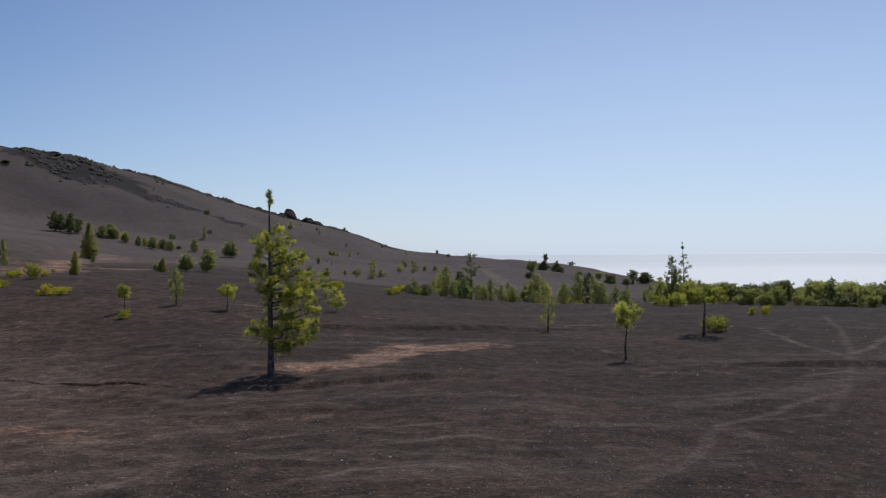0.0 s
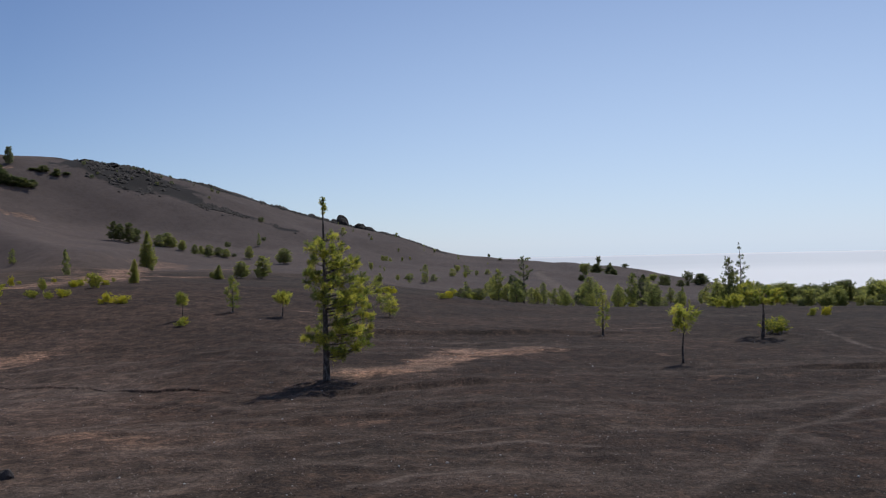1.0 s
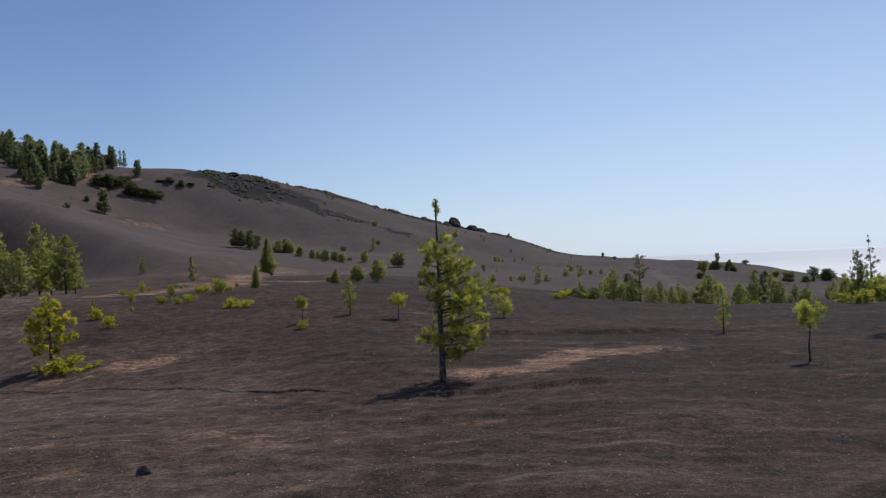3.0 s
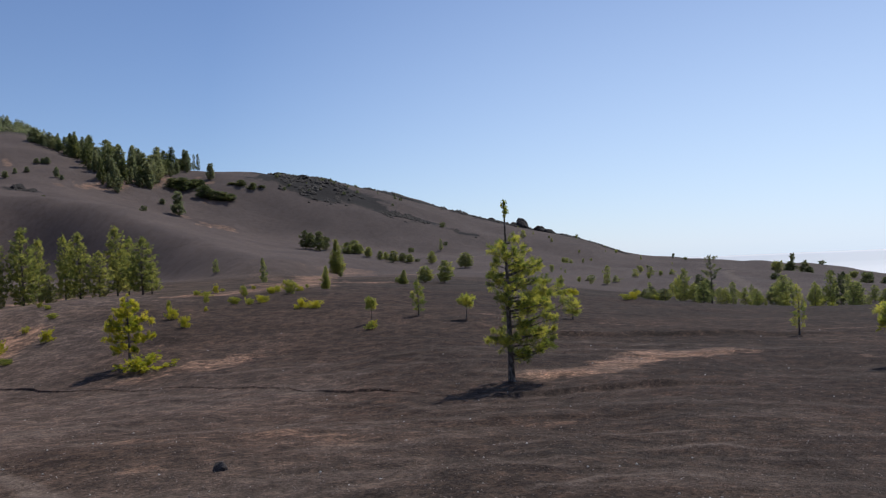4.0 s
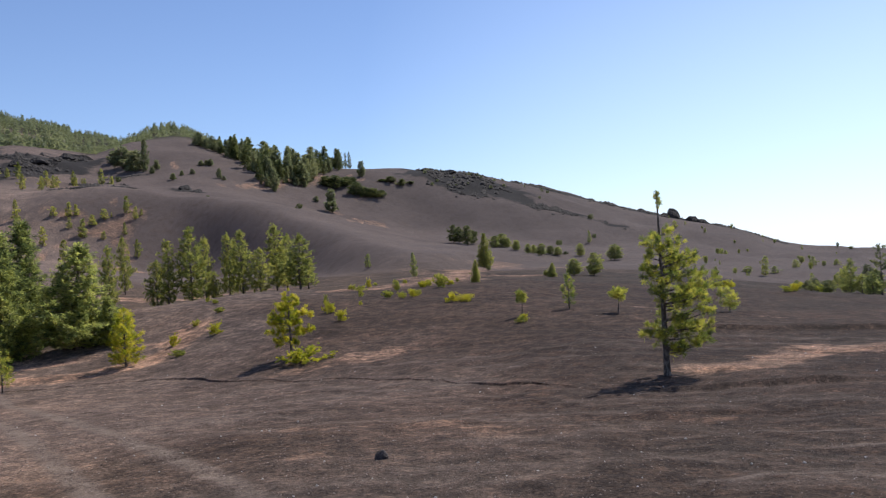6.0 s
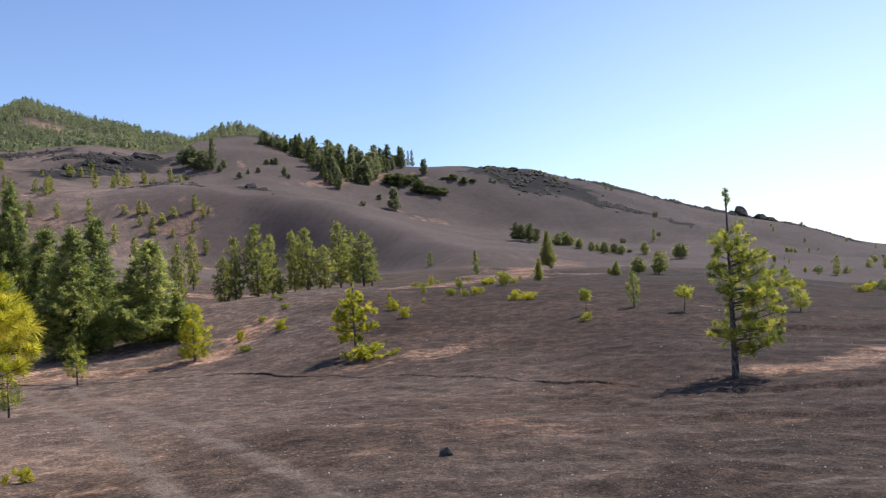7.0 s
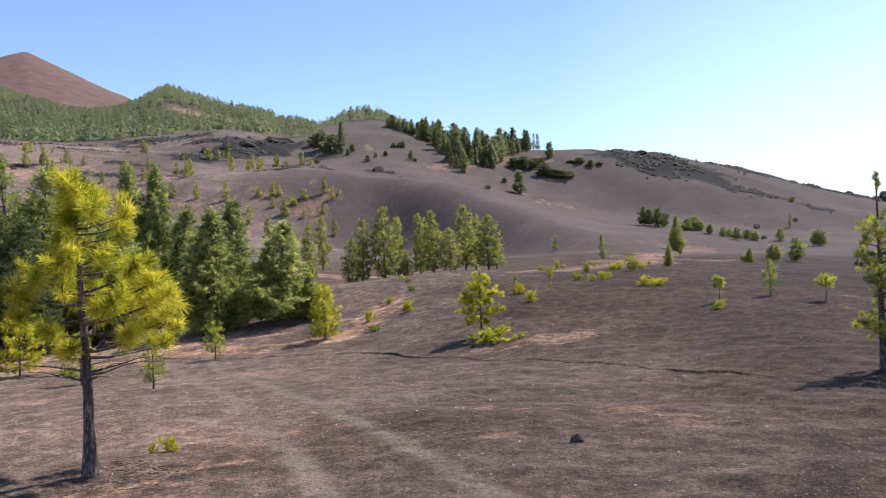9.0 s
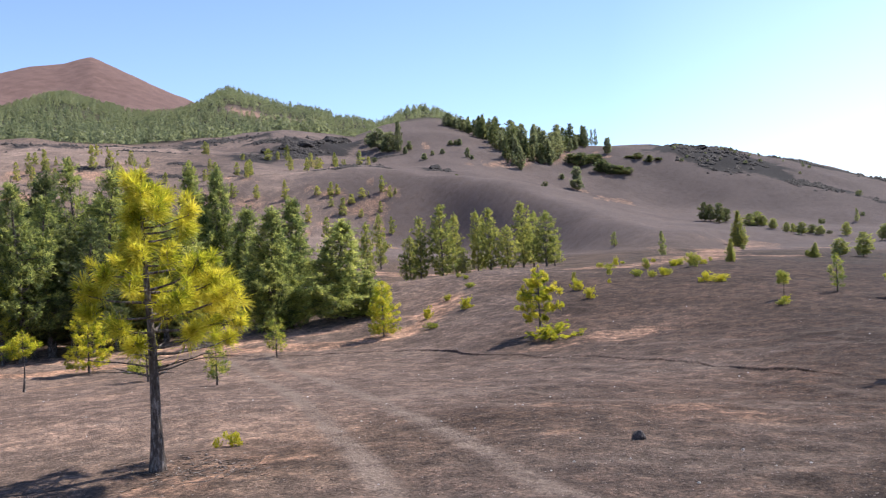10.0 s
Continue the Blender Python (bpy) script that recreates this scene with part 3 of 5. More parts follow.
bearings = np.concatenate([np.arange(-32, 74.9, 0.18), np.linspace(75, 328, 110, endpoint=False)])
rings = np.concatenate([np.linspace(0.05, 4.5, 12), np.exp(np.linspace(math.log(4.6), math.log(13), 95)), np.arange(13.1, 19.9, 0.085), 20 + np.linspace(-0.08, 0.08, 21), np.arange(20.14, 28, 0.09), np.arange(28.1, 38, 0.14), np.linspace(38.2, 60, 50), np.exp(np.linspace(math.log(61), math.log(500), 120)),
                        np.exp(np.linspace(math.log(510), math.log(4990), 70))])
me, gx, gy = ring_mesh("ground", bearings, rings, land, GROUND, True)
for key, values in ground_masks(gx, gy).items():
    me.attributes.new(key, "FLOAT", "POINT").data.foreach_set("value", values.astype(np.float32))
me.polygons.foreach_set("use_smooth", np.ones(len(me.polygons), dtype=bool))
tagged(new("ground", me), "dark brown volcanic cinder ground with ochre sand patches and tyre tracks", "ground", kind="structure")
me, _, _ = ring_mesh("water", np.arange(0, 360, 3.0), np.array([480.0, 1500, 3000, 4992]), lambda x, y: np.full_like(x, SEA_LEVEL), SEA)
tagged(new("water", me), "sea with pale haze and cloud glare painted into its colour", "sea", kind="structure")


# ---- pines ----
def linked(name, me, parent=None, label=""):
    ob = new(name, me)
    ob.parent = parent
    return tagged(ob, label)


def tube(verts, faces, pts, radii, sides=6):
    start = len(verts)
    for k, (p, rad) in enumerate(zip(pts, radii)):
        ahead = (pts[min(k + 1, len(pts) - 1)] - pts[max(k - 1, 0)]).normalized()
        u = ahead.orthogonal().normalized()
        v = ahead.cross(u)
        for s in range(sides):
            a = 2 * math.pi * s / sides
            verts.append(p + (u * math.cos(a) + v * math.sin(a)) * rad)
    for k in range(len(pts) - 1):
        for s in range(sides):
            a, b = start + k * sides + s, start + k * sides + (s + 1) % sides
            faces.append((a, b, b + sides, a + sides))


def set_tone(me, values):
    me.attributes.new("tone", "FLOAT", "POINT").data.foreach_set("value", np.asarray(values, np.float32))


def tufts_mesh(name, tufts, length, blades, wide, rng, mat):
    """Needle bunches: slim blades that spread from each shoot's tip."""
    n = len(tufts)
    base = np.array([t[0] for t in tufts], float)
    ahead = np.array([t[1] for t in tufts], float)
    size = np.array([t[2] for t in tufts], float)
    base, ahead, size = (np.repeat(a, blades, 0) for a in (base, ahead, size))
    m = n * blades
    out = rng.normal(size=(m, 3))
    out /= np.linalg.norm(out, axis=1)[:, None]
    way = ahead * rng.uniform(0.2, 1.1, (m, 1)) + out * 0.72
    way /= np.linalg.norm(way, axis=1)[:, None]
    ln = (length * size * rng.uniform(0.65, 1.1, m))[:, None]
    root = base - ahead * (rng.uniform(0, 0.95, (m, 1)) * ln)
    side = np.cross(way, rng.normal(size=(m, 3)))
    side /= np.linalg.norm(side, axis=1)[:, None] + 1e-9
    mid = root + way * ln * 0.6
    tip = root + way * ln
    tip[:, 2] -= 0.08 * ln[:, 0]
    w = wide * 0.5
    verts = np.stack([root, mid - side * w, tip, mid + side * w], 1).reshape(-1, 3)
    faces = np.arange(m * 4).reshape(-1, 4)
    me = mesh_of(name, verts, faces, mat)
    set_tone(me, np.repeat(rng.uniform(0, 1, n), blades * 4))
    return me


def pine_plan(rng, height, radius, crown_from, shape, whorls, per_whorl, spacing, rise=0.35, lean=(0, 0), bias=(0, 0), bend=0.02, bare=0, inner=0.72, lee=None, side=(1, 0), cluster=1, spread=0.0, leader=0, layered=1.0, ragged=0.3):
    """Trunk line, limbs and shoots of one pine."""
    n = 12
    ph = rng.uniform(0, 6.28)
    trunk = []
    for k in range(n + 1):
        h = k / n
        wob = bend * height * math.sin(h * 5 + ph) * h
        trunk.append(Vector((lean[0] * h * height + wob * math.cos(ph), lean[1] * h * height + wob * math.sin(ph), h * height)))

    def on_trunk(h):
        q = min(max(h, 0), 0.9999) * n
        return trunk[int(q)].lerp(trunk[int(q) + 1], q - int(q))
    limbs, shoots = [], []
    turn = rng.uniform(0, 6.28)
    for k in range(whorls):
        for s in range(per_whorl):
            c = (k + layered * rng.uniform(0.0, 1.0)) / whorls
            h = crown_from + (0.97 - crown_from) * c
            turn += 2.4 + rng.uniform(-0.4, 0.4)
            d = Vector((math.cos(turn), math.sin(turn), 0))
            full = float(np.interp(c, *shape))
            if lee:
                s = min(1.0, max(0.0, 0.32 + 1.1 * (d.x * side[0] + d.y * side[1])))
                full = full * s + float(np.interp(c, *lee)) * (1 - s)
            reach = radius * full * rng.uniform(1 - ragged, 1.0 + 0.4 * ragged) * max(0.25, 1 + bias[0] * d.x + bias[1] * d.y)
            if reach < 0.03 * radius:
                continue
            p0 = on_trunk(h + rng.uniform(-0.015, 0.015))
            up = rise * (0.6 + 0.9 * c) + rng.uniform(-0.12, 0.12)
            pts = []
            for q in range(5):
                f = q / 4
                sag = Vector((rng.uniform(-1, 1), rng.uniform(-1, 1), rng.uniform(-1, 1))) * 0.03 * reach * f
                pts.append(p0 + d * reach * f + Vector((0, 0, reach * (up * f + 0.22 * f * f - 0.12 * f))) + sag)
            limbs.append((pts, reach))
            many = max(1, int(reach / spacing * (1 + 0.35 * reach / radius)))
            for q in range(many):
                f = 1 - inner * (q + rng.uniform(0, 0.7)) / many if many > 1 else 1
                i = min(int(f * 4), 3)
                p = pts[i].lerp(pts[i + 1], f * 4 - i)
                off = d.cross(Vector((0, 0, 1))) * rng.uniform(-1, 1) * min(0.38 * reach, 2.4 * spacing) * (1.15 - 0.6 * f)
                if q == 0:
                    off *= 0.25
                tip = p + off + Vector((0, 0, abs(off.length) * 0.35 + rng.uniform(-0.1, 0.25) * spacing))
                way = (d * 0.7 + off * (0.6 / spacing) + Vector((0, 0, 0.9))).normalized()
                shoots.append((tip, way, rng.uniform(0.75, 1.15), p, len(limbs) - 1))
                for _ in range(cluster - 1):
                    jog = Vector(rng.normal(size=3))
                    shoots.append((tip + jog * spread, (way + jog * 0.5).normalized(), rng.uniform(0.75, 1.1), tip, len(limbs) - 1))
    for k in range(bare):
        turn += 2.4
        d = Vector((math.cos(turn), math.sin(turn), 0))
        p0 = on_trunk(crown_from - rng.uniform(0.0, 0.09))
        reach = radius * rng.uniform(0.3, 0.95)
        limbs.append(([p0 + d * reach * f + Vector((0, 0, reach * (0.3 * f - 0.12 * f * f + rng.uniform(-0.03, 0.03)))) for f in (0, 0.25, 0.5, 0.75, 1)], reach * 0.5))
    for k in range(leader):
        p = on_trunk(0.92 + 0.08 * k / leader)
        d = Vector(rng.normal(size=3)) * 0.028
        shoots.append((p + d, (d * 8 + Vector((0, 0, 1))).normalized(), 0.62, p, -1))
    shoots.append((trunk[-1], Vector((0, 0, 1)), 0.6, trunk[-2], -1))
    return trunk, limbs, shoots


def build_pine(name, where, rng, height, radius, crown_from, shape, whorls, per_whorl, spacing, needle, blades, wide, girth, mat, label,
               group="", category="tree", single_limbs=False, turn=0.0, flare=1.25, **more):
    trunk, limbs, shoots = pine_plan(rng, height, radius, crown_from, shape, whorls, per_whorl, spacing, **more)
    tree = tagged(new(name), label, category, group)
    v, f = [], []
    n = len(trunk) - 1
    tube(v, f, trunk, [girth * (flare if k == 0 else 1.0 + 0.3 * (flare - 1) if k == 1 else 1.0) * (1 - 0.88 * k / n) * (1 + rng.uniform(-0.05, 0.05)) for k in range(n + 1)], 10 if single_limbs else 6)
    if single_limbs:
        linked("trunk", mesh_of("trunk", v, f, BARK), tree, "rough grey-brown bark")
    boughs = []
    for pts, reach in limbs:
        if single_limbs:
            v, f = [], []
        thick = girth * (0.10 + 0.16 * reach / max(radius, 0.1))
        if single_limbs:
            tube(v, f, pts, [thick * (1 - 0.75 * k / 4) for k in range(5)], 5)
        else:
            tube(v, f, pts[::2], [thick, thick * 0.6, thick * 0.25], 3)
        if single_limbs:
            boughs.append(linked("limb", mesh_of("limb", v, f, BARK), tree))
    if not single_limbs and v:
        linked("trunk", mesh_of("trunk", v, f, BARK), tree, "rough grey-brown bark")
    if single_limbs:
        v, f = [], []
        for tip, way, size, p, _ in shoots:
            tube(v, f, [p, (p + tip) / 2 - Vector((0, 0, 0.02)), tip], [girth * 0.09, girth * 0.07, girth * 0.05], 4)
        linked("brushwood", mesh_of("brushwood", v, f, BARK), tree)["kind"] = "stuff"
    if single_limbs:
        for k, bough in enumerate(boughs):
            mine = [s[:3] for s in shoots if s[4] == k]
            if mine:
                linked("foliage", tufts_mesh("foliage", mine, needle, blades, wide, rng, mat), bough)["kind"] = "stuff"
        linked("leader_tuft", tufts_mesh("leader_tuft", [s[:3] for s in shoots if s[4] < 0], needle, blades, wide, rng, mat), tree)
    else:
        linked("crown", tufts_mesh("crown", [s[:3] for s in shoots], needle, blades, wide, rng, mat), tree)
    tree.matrix_world = pose(*where, 0, 0, turn)
    return tree


GROVE_SHAPE = ((0, 0.07, 0.25, 0.5, 0.75, 0.9, 1), (0.8, 1.0, 0.94, 0.66, 0.36, 0.15, 0.03))
CREST_SHAPE = ((0, 0.15, 0.4, 0.7, 0.9, 1), (0.8, 1.0, 0.8, 0.5, 0.25, 0.08))
UMBRELLA_SHAPE = ((0, 0.3, 0.7, 1), (0.55, 1.1, 0.9, 0.35))
STAND_SHAPE = ((0, 0.1, 0.3, 0.55, 0.78, 0.92, 1), (0.6, 0.95, 1.0, 0.8, 0.48, 0.22, 0.05))
ROUND_TOP = ((0, 0.15, 0.4, 0.7, 0.9, 1), (0.8, 1.0, 0.92, 0.68, 0.4, 0.15))
SLIM_SHAPE = ((0, 0.15, 0.5, 0.8, 1), (0.8, 1.0, 0.8, 0.5, 0.15))


def main_pines():
    # the dark-trunked pine with a bare leader that stands alone on the plain
    b, d = 13.05, 18.15
    r2 = radians(b)
    away = (math.cos(r2), math.sin(r2))
    rng = np.random.default_rng(5)
    build_pine("pine_tree", at(b, d), rng, 3.55, 1.0, 0.11, ((0, 0.05, 0.1, 0.24, 0.38, 0.47, 0.57, 0.66, 0.72, 0.76, 0.78, 1), (0.75, 0.95, 1.06, 1.1, 1.02, 0.86, 0.64, 0.46, 0.34, 0.18, 0.0, 0.0)),
               16, 8, 0.24, 0.115, 44, 0.009, 0.068, NEEDLE_YOUNG, "lone yellow-green young pine with a bare pointed leader on cinder", single_limbs=True, flare=1.12,
               side=away, lee=((0, 0.075, 0.09, 0.13, 0.18, 0.2, 0.36, 0.40, 0.47, 0.53, 0.62, 0.7, 0.75, 0.78, 1), (0, 0.0, 0.45, 0.5, 0.25, 0.0, 0.0, 0.3, 0.42, 0.42, 0.34, 0.28, 0.16, 0.0, 0.0)),
               bend=0.006, rise=0.2, inner=0.72, cluster=3, spread=0.055, leader=11, ragged=0.22)
    # the sunlit young pine near the tyre tracks
    b, d = 60.0, 10.9
    r2 = radians(b)
    away = (math.cos(r2), math.sin(r2))
    rng = np.random.default_rng(11)
    build_pine("pine_tree", at(b, d), rng, 3.3, 1.0, 0.40, ((0, 0.05, 0.21, 0.37, 0.535, 0.7, 0.86, 1), (1.3, 1.38, 1.2, 0.98, 0.78, 0.54, 0.3, 0.1)),
               12, 4, 0.42, 0.18, 105, 0.0065, 0.072, NEEDLE_NEAR, "bright yellow-green young pine with bare lower trunk", single_limbs=True,
               side=away, lee=((0, 0.08, 0.16, 0.28, 0.33, 0.37, 0.5, 0.54, 0.7, 1), (0.3, 0.5, 0.8, 0.78, 0.42, 0.6, 0.64, 0.2, 0.14, 0.1)),
               bend=0.014, rise=0.1, bare=14, inner=0.45, flare=1.4, cluster=4, spread=0.06, ragged=0.2, layered=0.6)


BIG = [(47.84, 36.5, 3.82, 1.57), (50.73, 39.0, 4.94, 1.42), (51.84, 37.0, 4.76, 1.40), (53.28, 44.0, 5.12, 1.30), (56.30, 47.0, 7.83, 1.35), (54.94, 46.0, 7.31, 1.40), (59.45, 43.0, 7.55, 1.05), (61.08, 40.0, 7.40, 1.29), (62.96, 41.0, 7.73, 1.19), (64.63, 39.0, 6.33, 1.02), (66.08, 38.0, 6.79, 1.28),
       (46.12, 36.0, 1.76, 0.62), (68.15, 41.0, 7.25, 1.26)]
EDGE = [(45.41, 31.9, 1.93, 0.57), (62.70, 32.4, 2.13, 0.78), (66.22, 27.1, 1.61, 0.46), (55.75, 22.7, 1.14, 0.35), (52.02, 29.9, 1.21, 0.42), (59.59, 27.1,
       1.43, 0.50), (67.11, 37.7, 3.39, 0.92)]
GROUPS = [(43.28, 78.0, 4.10, 0.91), (42.62, 79.0, 5.74, 1.02), (41.29, 80.0, 6.74, 1.62), (40.44, 84.0, 6.09, 0.93), (39.91, 83.0, 2.81, 0.71), (39.06, 85.0,
       6.11, 1.09), (38.28, 83.0, 5.98, 1.32), (37.22, 81.0, 4.17, 1.14), (36.24, 84.0, 6.18, 1.29), (35.61, 86.0, 5.25, 1.16), (34.84, 82.0, 5.05, 1.51),
       (34.33, 84.0, 2.74, 1.03), (45.93, 75.0, 5.14, 0.92), (45.03, 118.0, 7.19, 1.09)]
YOUNG = [(35.84, 26.6, 1.98, 0.66), (18.52, 30.3, 1.13, 0.22), (15.58, 28.8, 0.71, 0.25), (9.03, 30.3, 0.76, 0.32), (-4.04, 27.4, 1.41, 0.18), (-8.70, 20.4,
       1.22, 0.32), (21.44, 28.6, 0.82, 0.18), (-13.32, 26.9, 1.39, 0.69)]
SHRUBS = [(35.30, 25.4, 0.38, 0.60), (60.33, 30.9, 0.28, 0.41), (25.28, 33.3, 0.29, 0.53), (21.62, 27.5, 0.20, 0.15), (39.93, 37.3, 0.21, 0.21), (40.31, 33.6,
       0.42, 0.23), (42.68, 33.7, 0.34, 0.19), (42.37, 31.6, 0.19, 0.23), (41.38, 36.0, 0.23, 0.15), (21.37, 28.0, 0.15, 0.15), (5.30, 45.4, 0.35, 0.42),
       (55.45, 12.1, 0.15, 0.15), (56.52, 12.0, 0.15, 0.06)]
SHRUBS_LIP = [(29.61, 36.3, 0.22, 0.20), (29.05, 39.4, 0.34, 0.17), (28.75, 35.8, 0.18, 0.18), (28.11, 35.8, 0.24, 0.22), (27.83, 36.2, 0.24, 0.16), (28.41, 71.2,
       0.26, 0.22), (27.43, 40.2, 0.27, 0.20), (27.07, 41.5, 0.23, 0.13), (26.24, 39.1, 0.46, 0.29), (25.67, 40.7, 0.22, 0.17), (25.25, 44.7, 0.16, 0.11),
       (33.53, 35.5, 0.46, 0.13), (33.26, 33.6, 0.29, 0.21), (32.62, 31.7, 0.35, 0.18), (31.33, 37.7, 0.30, 0.12), (31.38, 35.0, 0.17, 0.08), (30.68, 69.9,
       0.56, 0.21), (30.26, 72.0, 0.22, 0.18), (40.53, 40.8, 0.18, 0.13), (40.06, 39.9, 0.17, 0.15)]
SHRUBS_FAR = [(-14.04, 27.6, 0.39, 0.32), (-16.44, 38.3, 0.31, 0.52), (12.75, 68.3, 0.29, 0.54), (5.69, 44.9, 0.25, 0.36), (9.20, 66.0, 0.40, 1.00), (31.29, 40.8,
       0.20, 0.28), (27.28, 40.7, 0.22, 0.37), (31.80, 41.7, 0.20, 0.23)]
MID = [(23.35, 169.9, 6.46, 1.25), (24.08, 42.0, 1.06, 0.19), (23.12, 157.9, 0.97, 0.44), (22.63, 256.8, 3.31, 1.57), (22.18, 260.2, 3.83, 1.91), (21.86,
       258.5, 2.85, 1.19), (21.32, 237.0, 2.62, 1.09), (20.60, 227.6, 2.37, 0.84), (20.25, 229.2, 2.11, 0.84), (19.81, 222.0, 2.86, 1.29), (19.25, 228.0,
       2.10, 1.40), (18.77, 226.1, 2.08, 1.18), (18.32, 230.3, 0.85, 0.71), (17.40, 228.8, 3.09, 1.05), (17.94, 89.7, 1.59, 0.77), (16.70, 90.4, 2.16, 0.83),
       (19.26, 85.2, 1.31, 0.39), (19.66, 86.7, 0.53, 0.27), (15.36, 219.8, 3.64, 1.89)]
MID_DARK = [(25.17, 256.4, 5.03, 1.57), (24.82, 257.2, 4.42, 1.73), (24.30, 254.2, 5.30, 1.87), (23.95, 258.1, 3.80, 1.11)]
MID_SPARSE = [(30.57, 161.9, 2.48, 0.50), (27.80, 104.6, 2.69, 0.38), (16.82, 313.8, 4.23, 0.58), (6.69, 191.1, 3.87, 0.70), (7.67, 198.0, 1.21, 0.97), (6.17,
       195.7, 1.44, 0.72), (5.01, 217.0, 1.86, 0.80), (4.06, 236.3, 2.32, 0.72), (2.83, 241.1, 1.48, 0.74), (11.67, 368.0, 2.93, 1.13)]
RIGHT = [(4.62, 64.5, 0.91, 0.67), (4.03, 63.3, 0.81, 0.58), (3.35, 60.0, 0.82, 0.44), (2.22, 62.0, 2.13, 0.53), (1.34, 64.0, 1.85, 0.63), (0.89, 60.0, 1.47,
       0.48), (0.16, 58.0, 1.07, 0.39), (-0.55, 60.0, 1.47, 0.33), (-1.24, 62.0, 1.15, 0.42), (-1.91, 58.0, 1.05, 0.32), (-2.78, 63.0, 1.32, 0.42), (-3.31,
       60.0, 1.50, 0.37), (-5.21, 62.0, 1.43, 0.49), (-5.91, 62.0, 2.33, 0.46), (-6.46, 64.0, 2.10, 0.51), (-7.34, 60.0, 1.51, 0.40), (-8.90, 66.0, 1.52,
       0.24), (-10.32, 80.0, 1.53, 0.39), (-11.53, 60.0, 3.35, 0.55), (-11.85, 62.0, 2.46, 0.76), (-12.70, 62.0, 1.72, 0.57), (-20.49, 66.0, 2.13, 0.45),
       (-20.72, 64.0, 1.07, 0.86)]
RIGHT_FAR = [(-22.00, 64.0, 1.96, 0.47), (-22.60, 66.0, 1.03, 0.53), (-3.19, 273.3, 4.69, 2.35), (-4.00, 398.7, 4.89, 1.71), (-4.70, 392.1, 2.40, 1.20), (-5.59,
       401.4, 2.21, 2.46), (-9.30, 359.4, 4.85, 3.31), (-10.18, 396.0, 2.91, 2.67), (-10.91, 398.7, 2.20, 1.96), (-7.26, 289.7, 2.66, 2.31), (-7.94, 270.5,
       2.65, 2.32), (2.71, 400.7, 2.46, 0.98), (2.01, 388.2, 1.43, 1.67)]
BARE_STEMS = [(-12.23, 61.0, 4.25, 0.45), (0.63, 61.0, 3.09, 0.41)]
SLOPE = [(47.12, 243.6, 4.78, 1.79), (46.59, 249.8, 2.76, 1.53), (45.91, 252.3, 2.78, 1.55), (46.01, 243.6, 2.24, 1.05), (44.68, 254.4, 4.68, 1.40), (44.17,
       251.4, 3.39, 1.08), (50.61, 254.8, 5.63, 1.41), (52.30, 257.8, 3.95, 1.42), (53.74, 260.4, 3.99, 1.76), (53.40, 286.5, 4.22, 1.41), (52.63, 283.1,
       4.86, 1.39), (50.17, 300.7, 4.42, 1.66), (47.81, 254.0, 3.89, 1.56), (47.43, 254.4, 2.96, 1.25), (48.64, 254.8, 2.66, 1.41), (49.28, 239.2, 4.69,
       1.47), (43.84, 253.1, 1.71, 0.78)]
SLOPE_FAR = [(61.59, 299.7, 6.98, 1.84), (64.17, 297.2, 6.93, 2.00), (65.00, 294.3, 6.68, 1.62), (62.96, 297.2, 3.64, 1.82), (60.65, 303.7, 5.21, 1.86), (65.66,
       286.5, 5.62, 1.41), (58.54, 305.8, 3.00, 1.31), (64.79, 278.5, 5.12, 1.54), (63.66, 283.6, 4.35, 1.57), (51.50, 330.2, 4.05, 2.23), (50.34, 331.3,
       5.28, 1.62), (50.92, 332.4, 3.06, 1.22), (53.01, 323.6, 2.38, 1.19), (56.19, 299.7, 2.94, 1.10)]
HILLTOP = [(44.73, 364.3, 8.04, 4.02), (44.11, 357.1, 7.66, 3.94), (43.48, 355.3, 12.20, 1.53), (45.24, 374.8, 4.83, 2.53), (42.81, 357.1, 3.50, 1.31), (43.10,
       350.6, 2.79, 1.07), (39.99, 364.3, 2.68, 2.01), (41.90, 333.4, 2.25, 1.23), (41.43, 343.0, 1.89, 0.84), (40.82, 346.5, 1.91, 1.06), (39.22, 339.6,
       3.75, 1.04), (38.98, 337.3, 1.65, 0.83), (32.55, 325.7, 8.19, 2.40), (33.48, 336.2, 2.06, 1.24), (34.64, 352.3, 3.46, 1.51), (34.91, 354.1, 6.95,
       1.09), (34.12, 353.5, 2.82, 1.08), (36.20, 344.7, 9.51, 1.37), (30.66, 381.7, 6.55, 1.87), (31.58, 412.0, 7.23, 0.97), (31.34, 414.0, 7.47, 1.25)]
HILL_BUSHES = [(32.84, 362.4, 3.78, 2.89), (32.30, 361.2, 5.09, 3.10), (31.71, 366.1, 3.59, 2.92), (31.26, 368.5, 3.16, 2.03), (31.02, 355.2, 4.79, 2.83), (30.45,
       353.5, 3.68, 2.60), (29.95, 354.1, 3.47, 2.61), (29.47, 356.4, 2.84, 1.75), (28.89, 371.6, 2.28, 2.05), (28.16, 369.1, 2.72, 1.58), (27.65, 371.6,
       1.14, 1.37), (29.42, 372.9, 0.91, 1.60)]

STOCK = {}


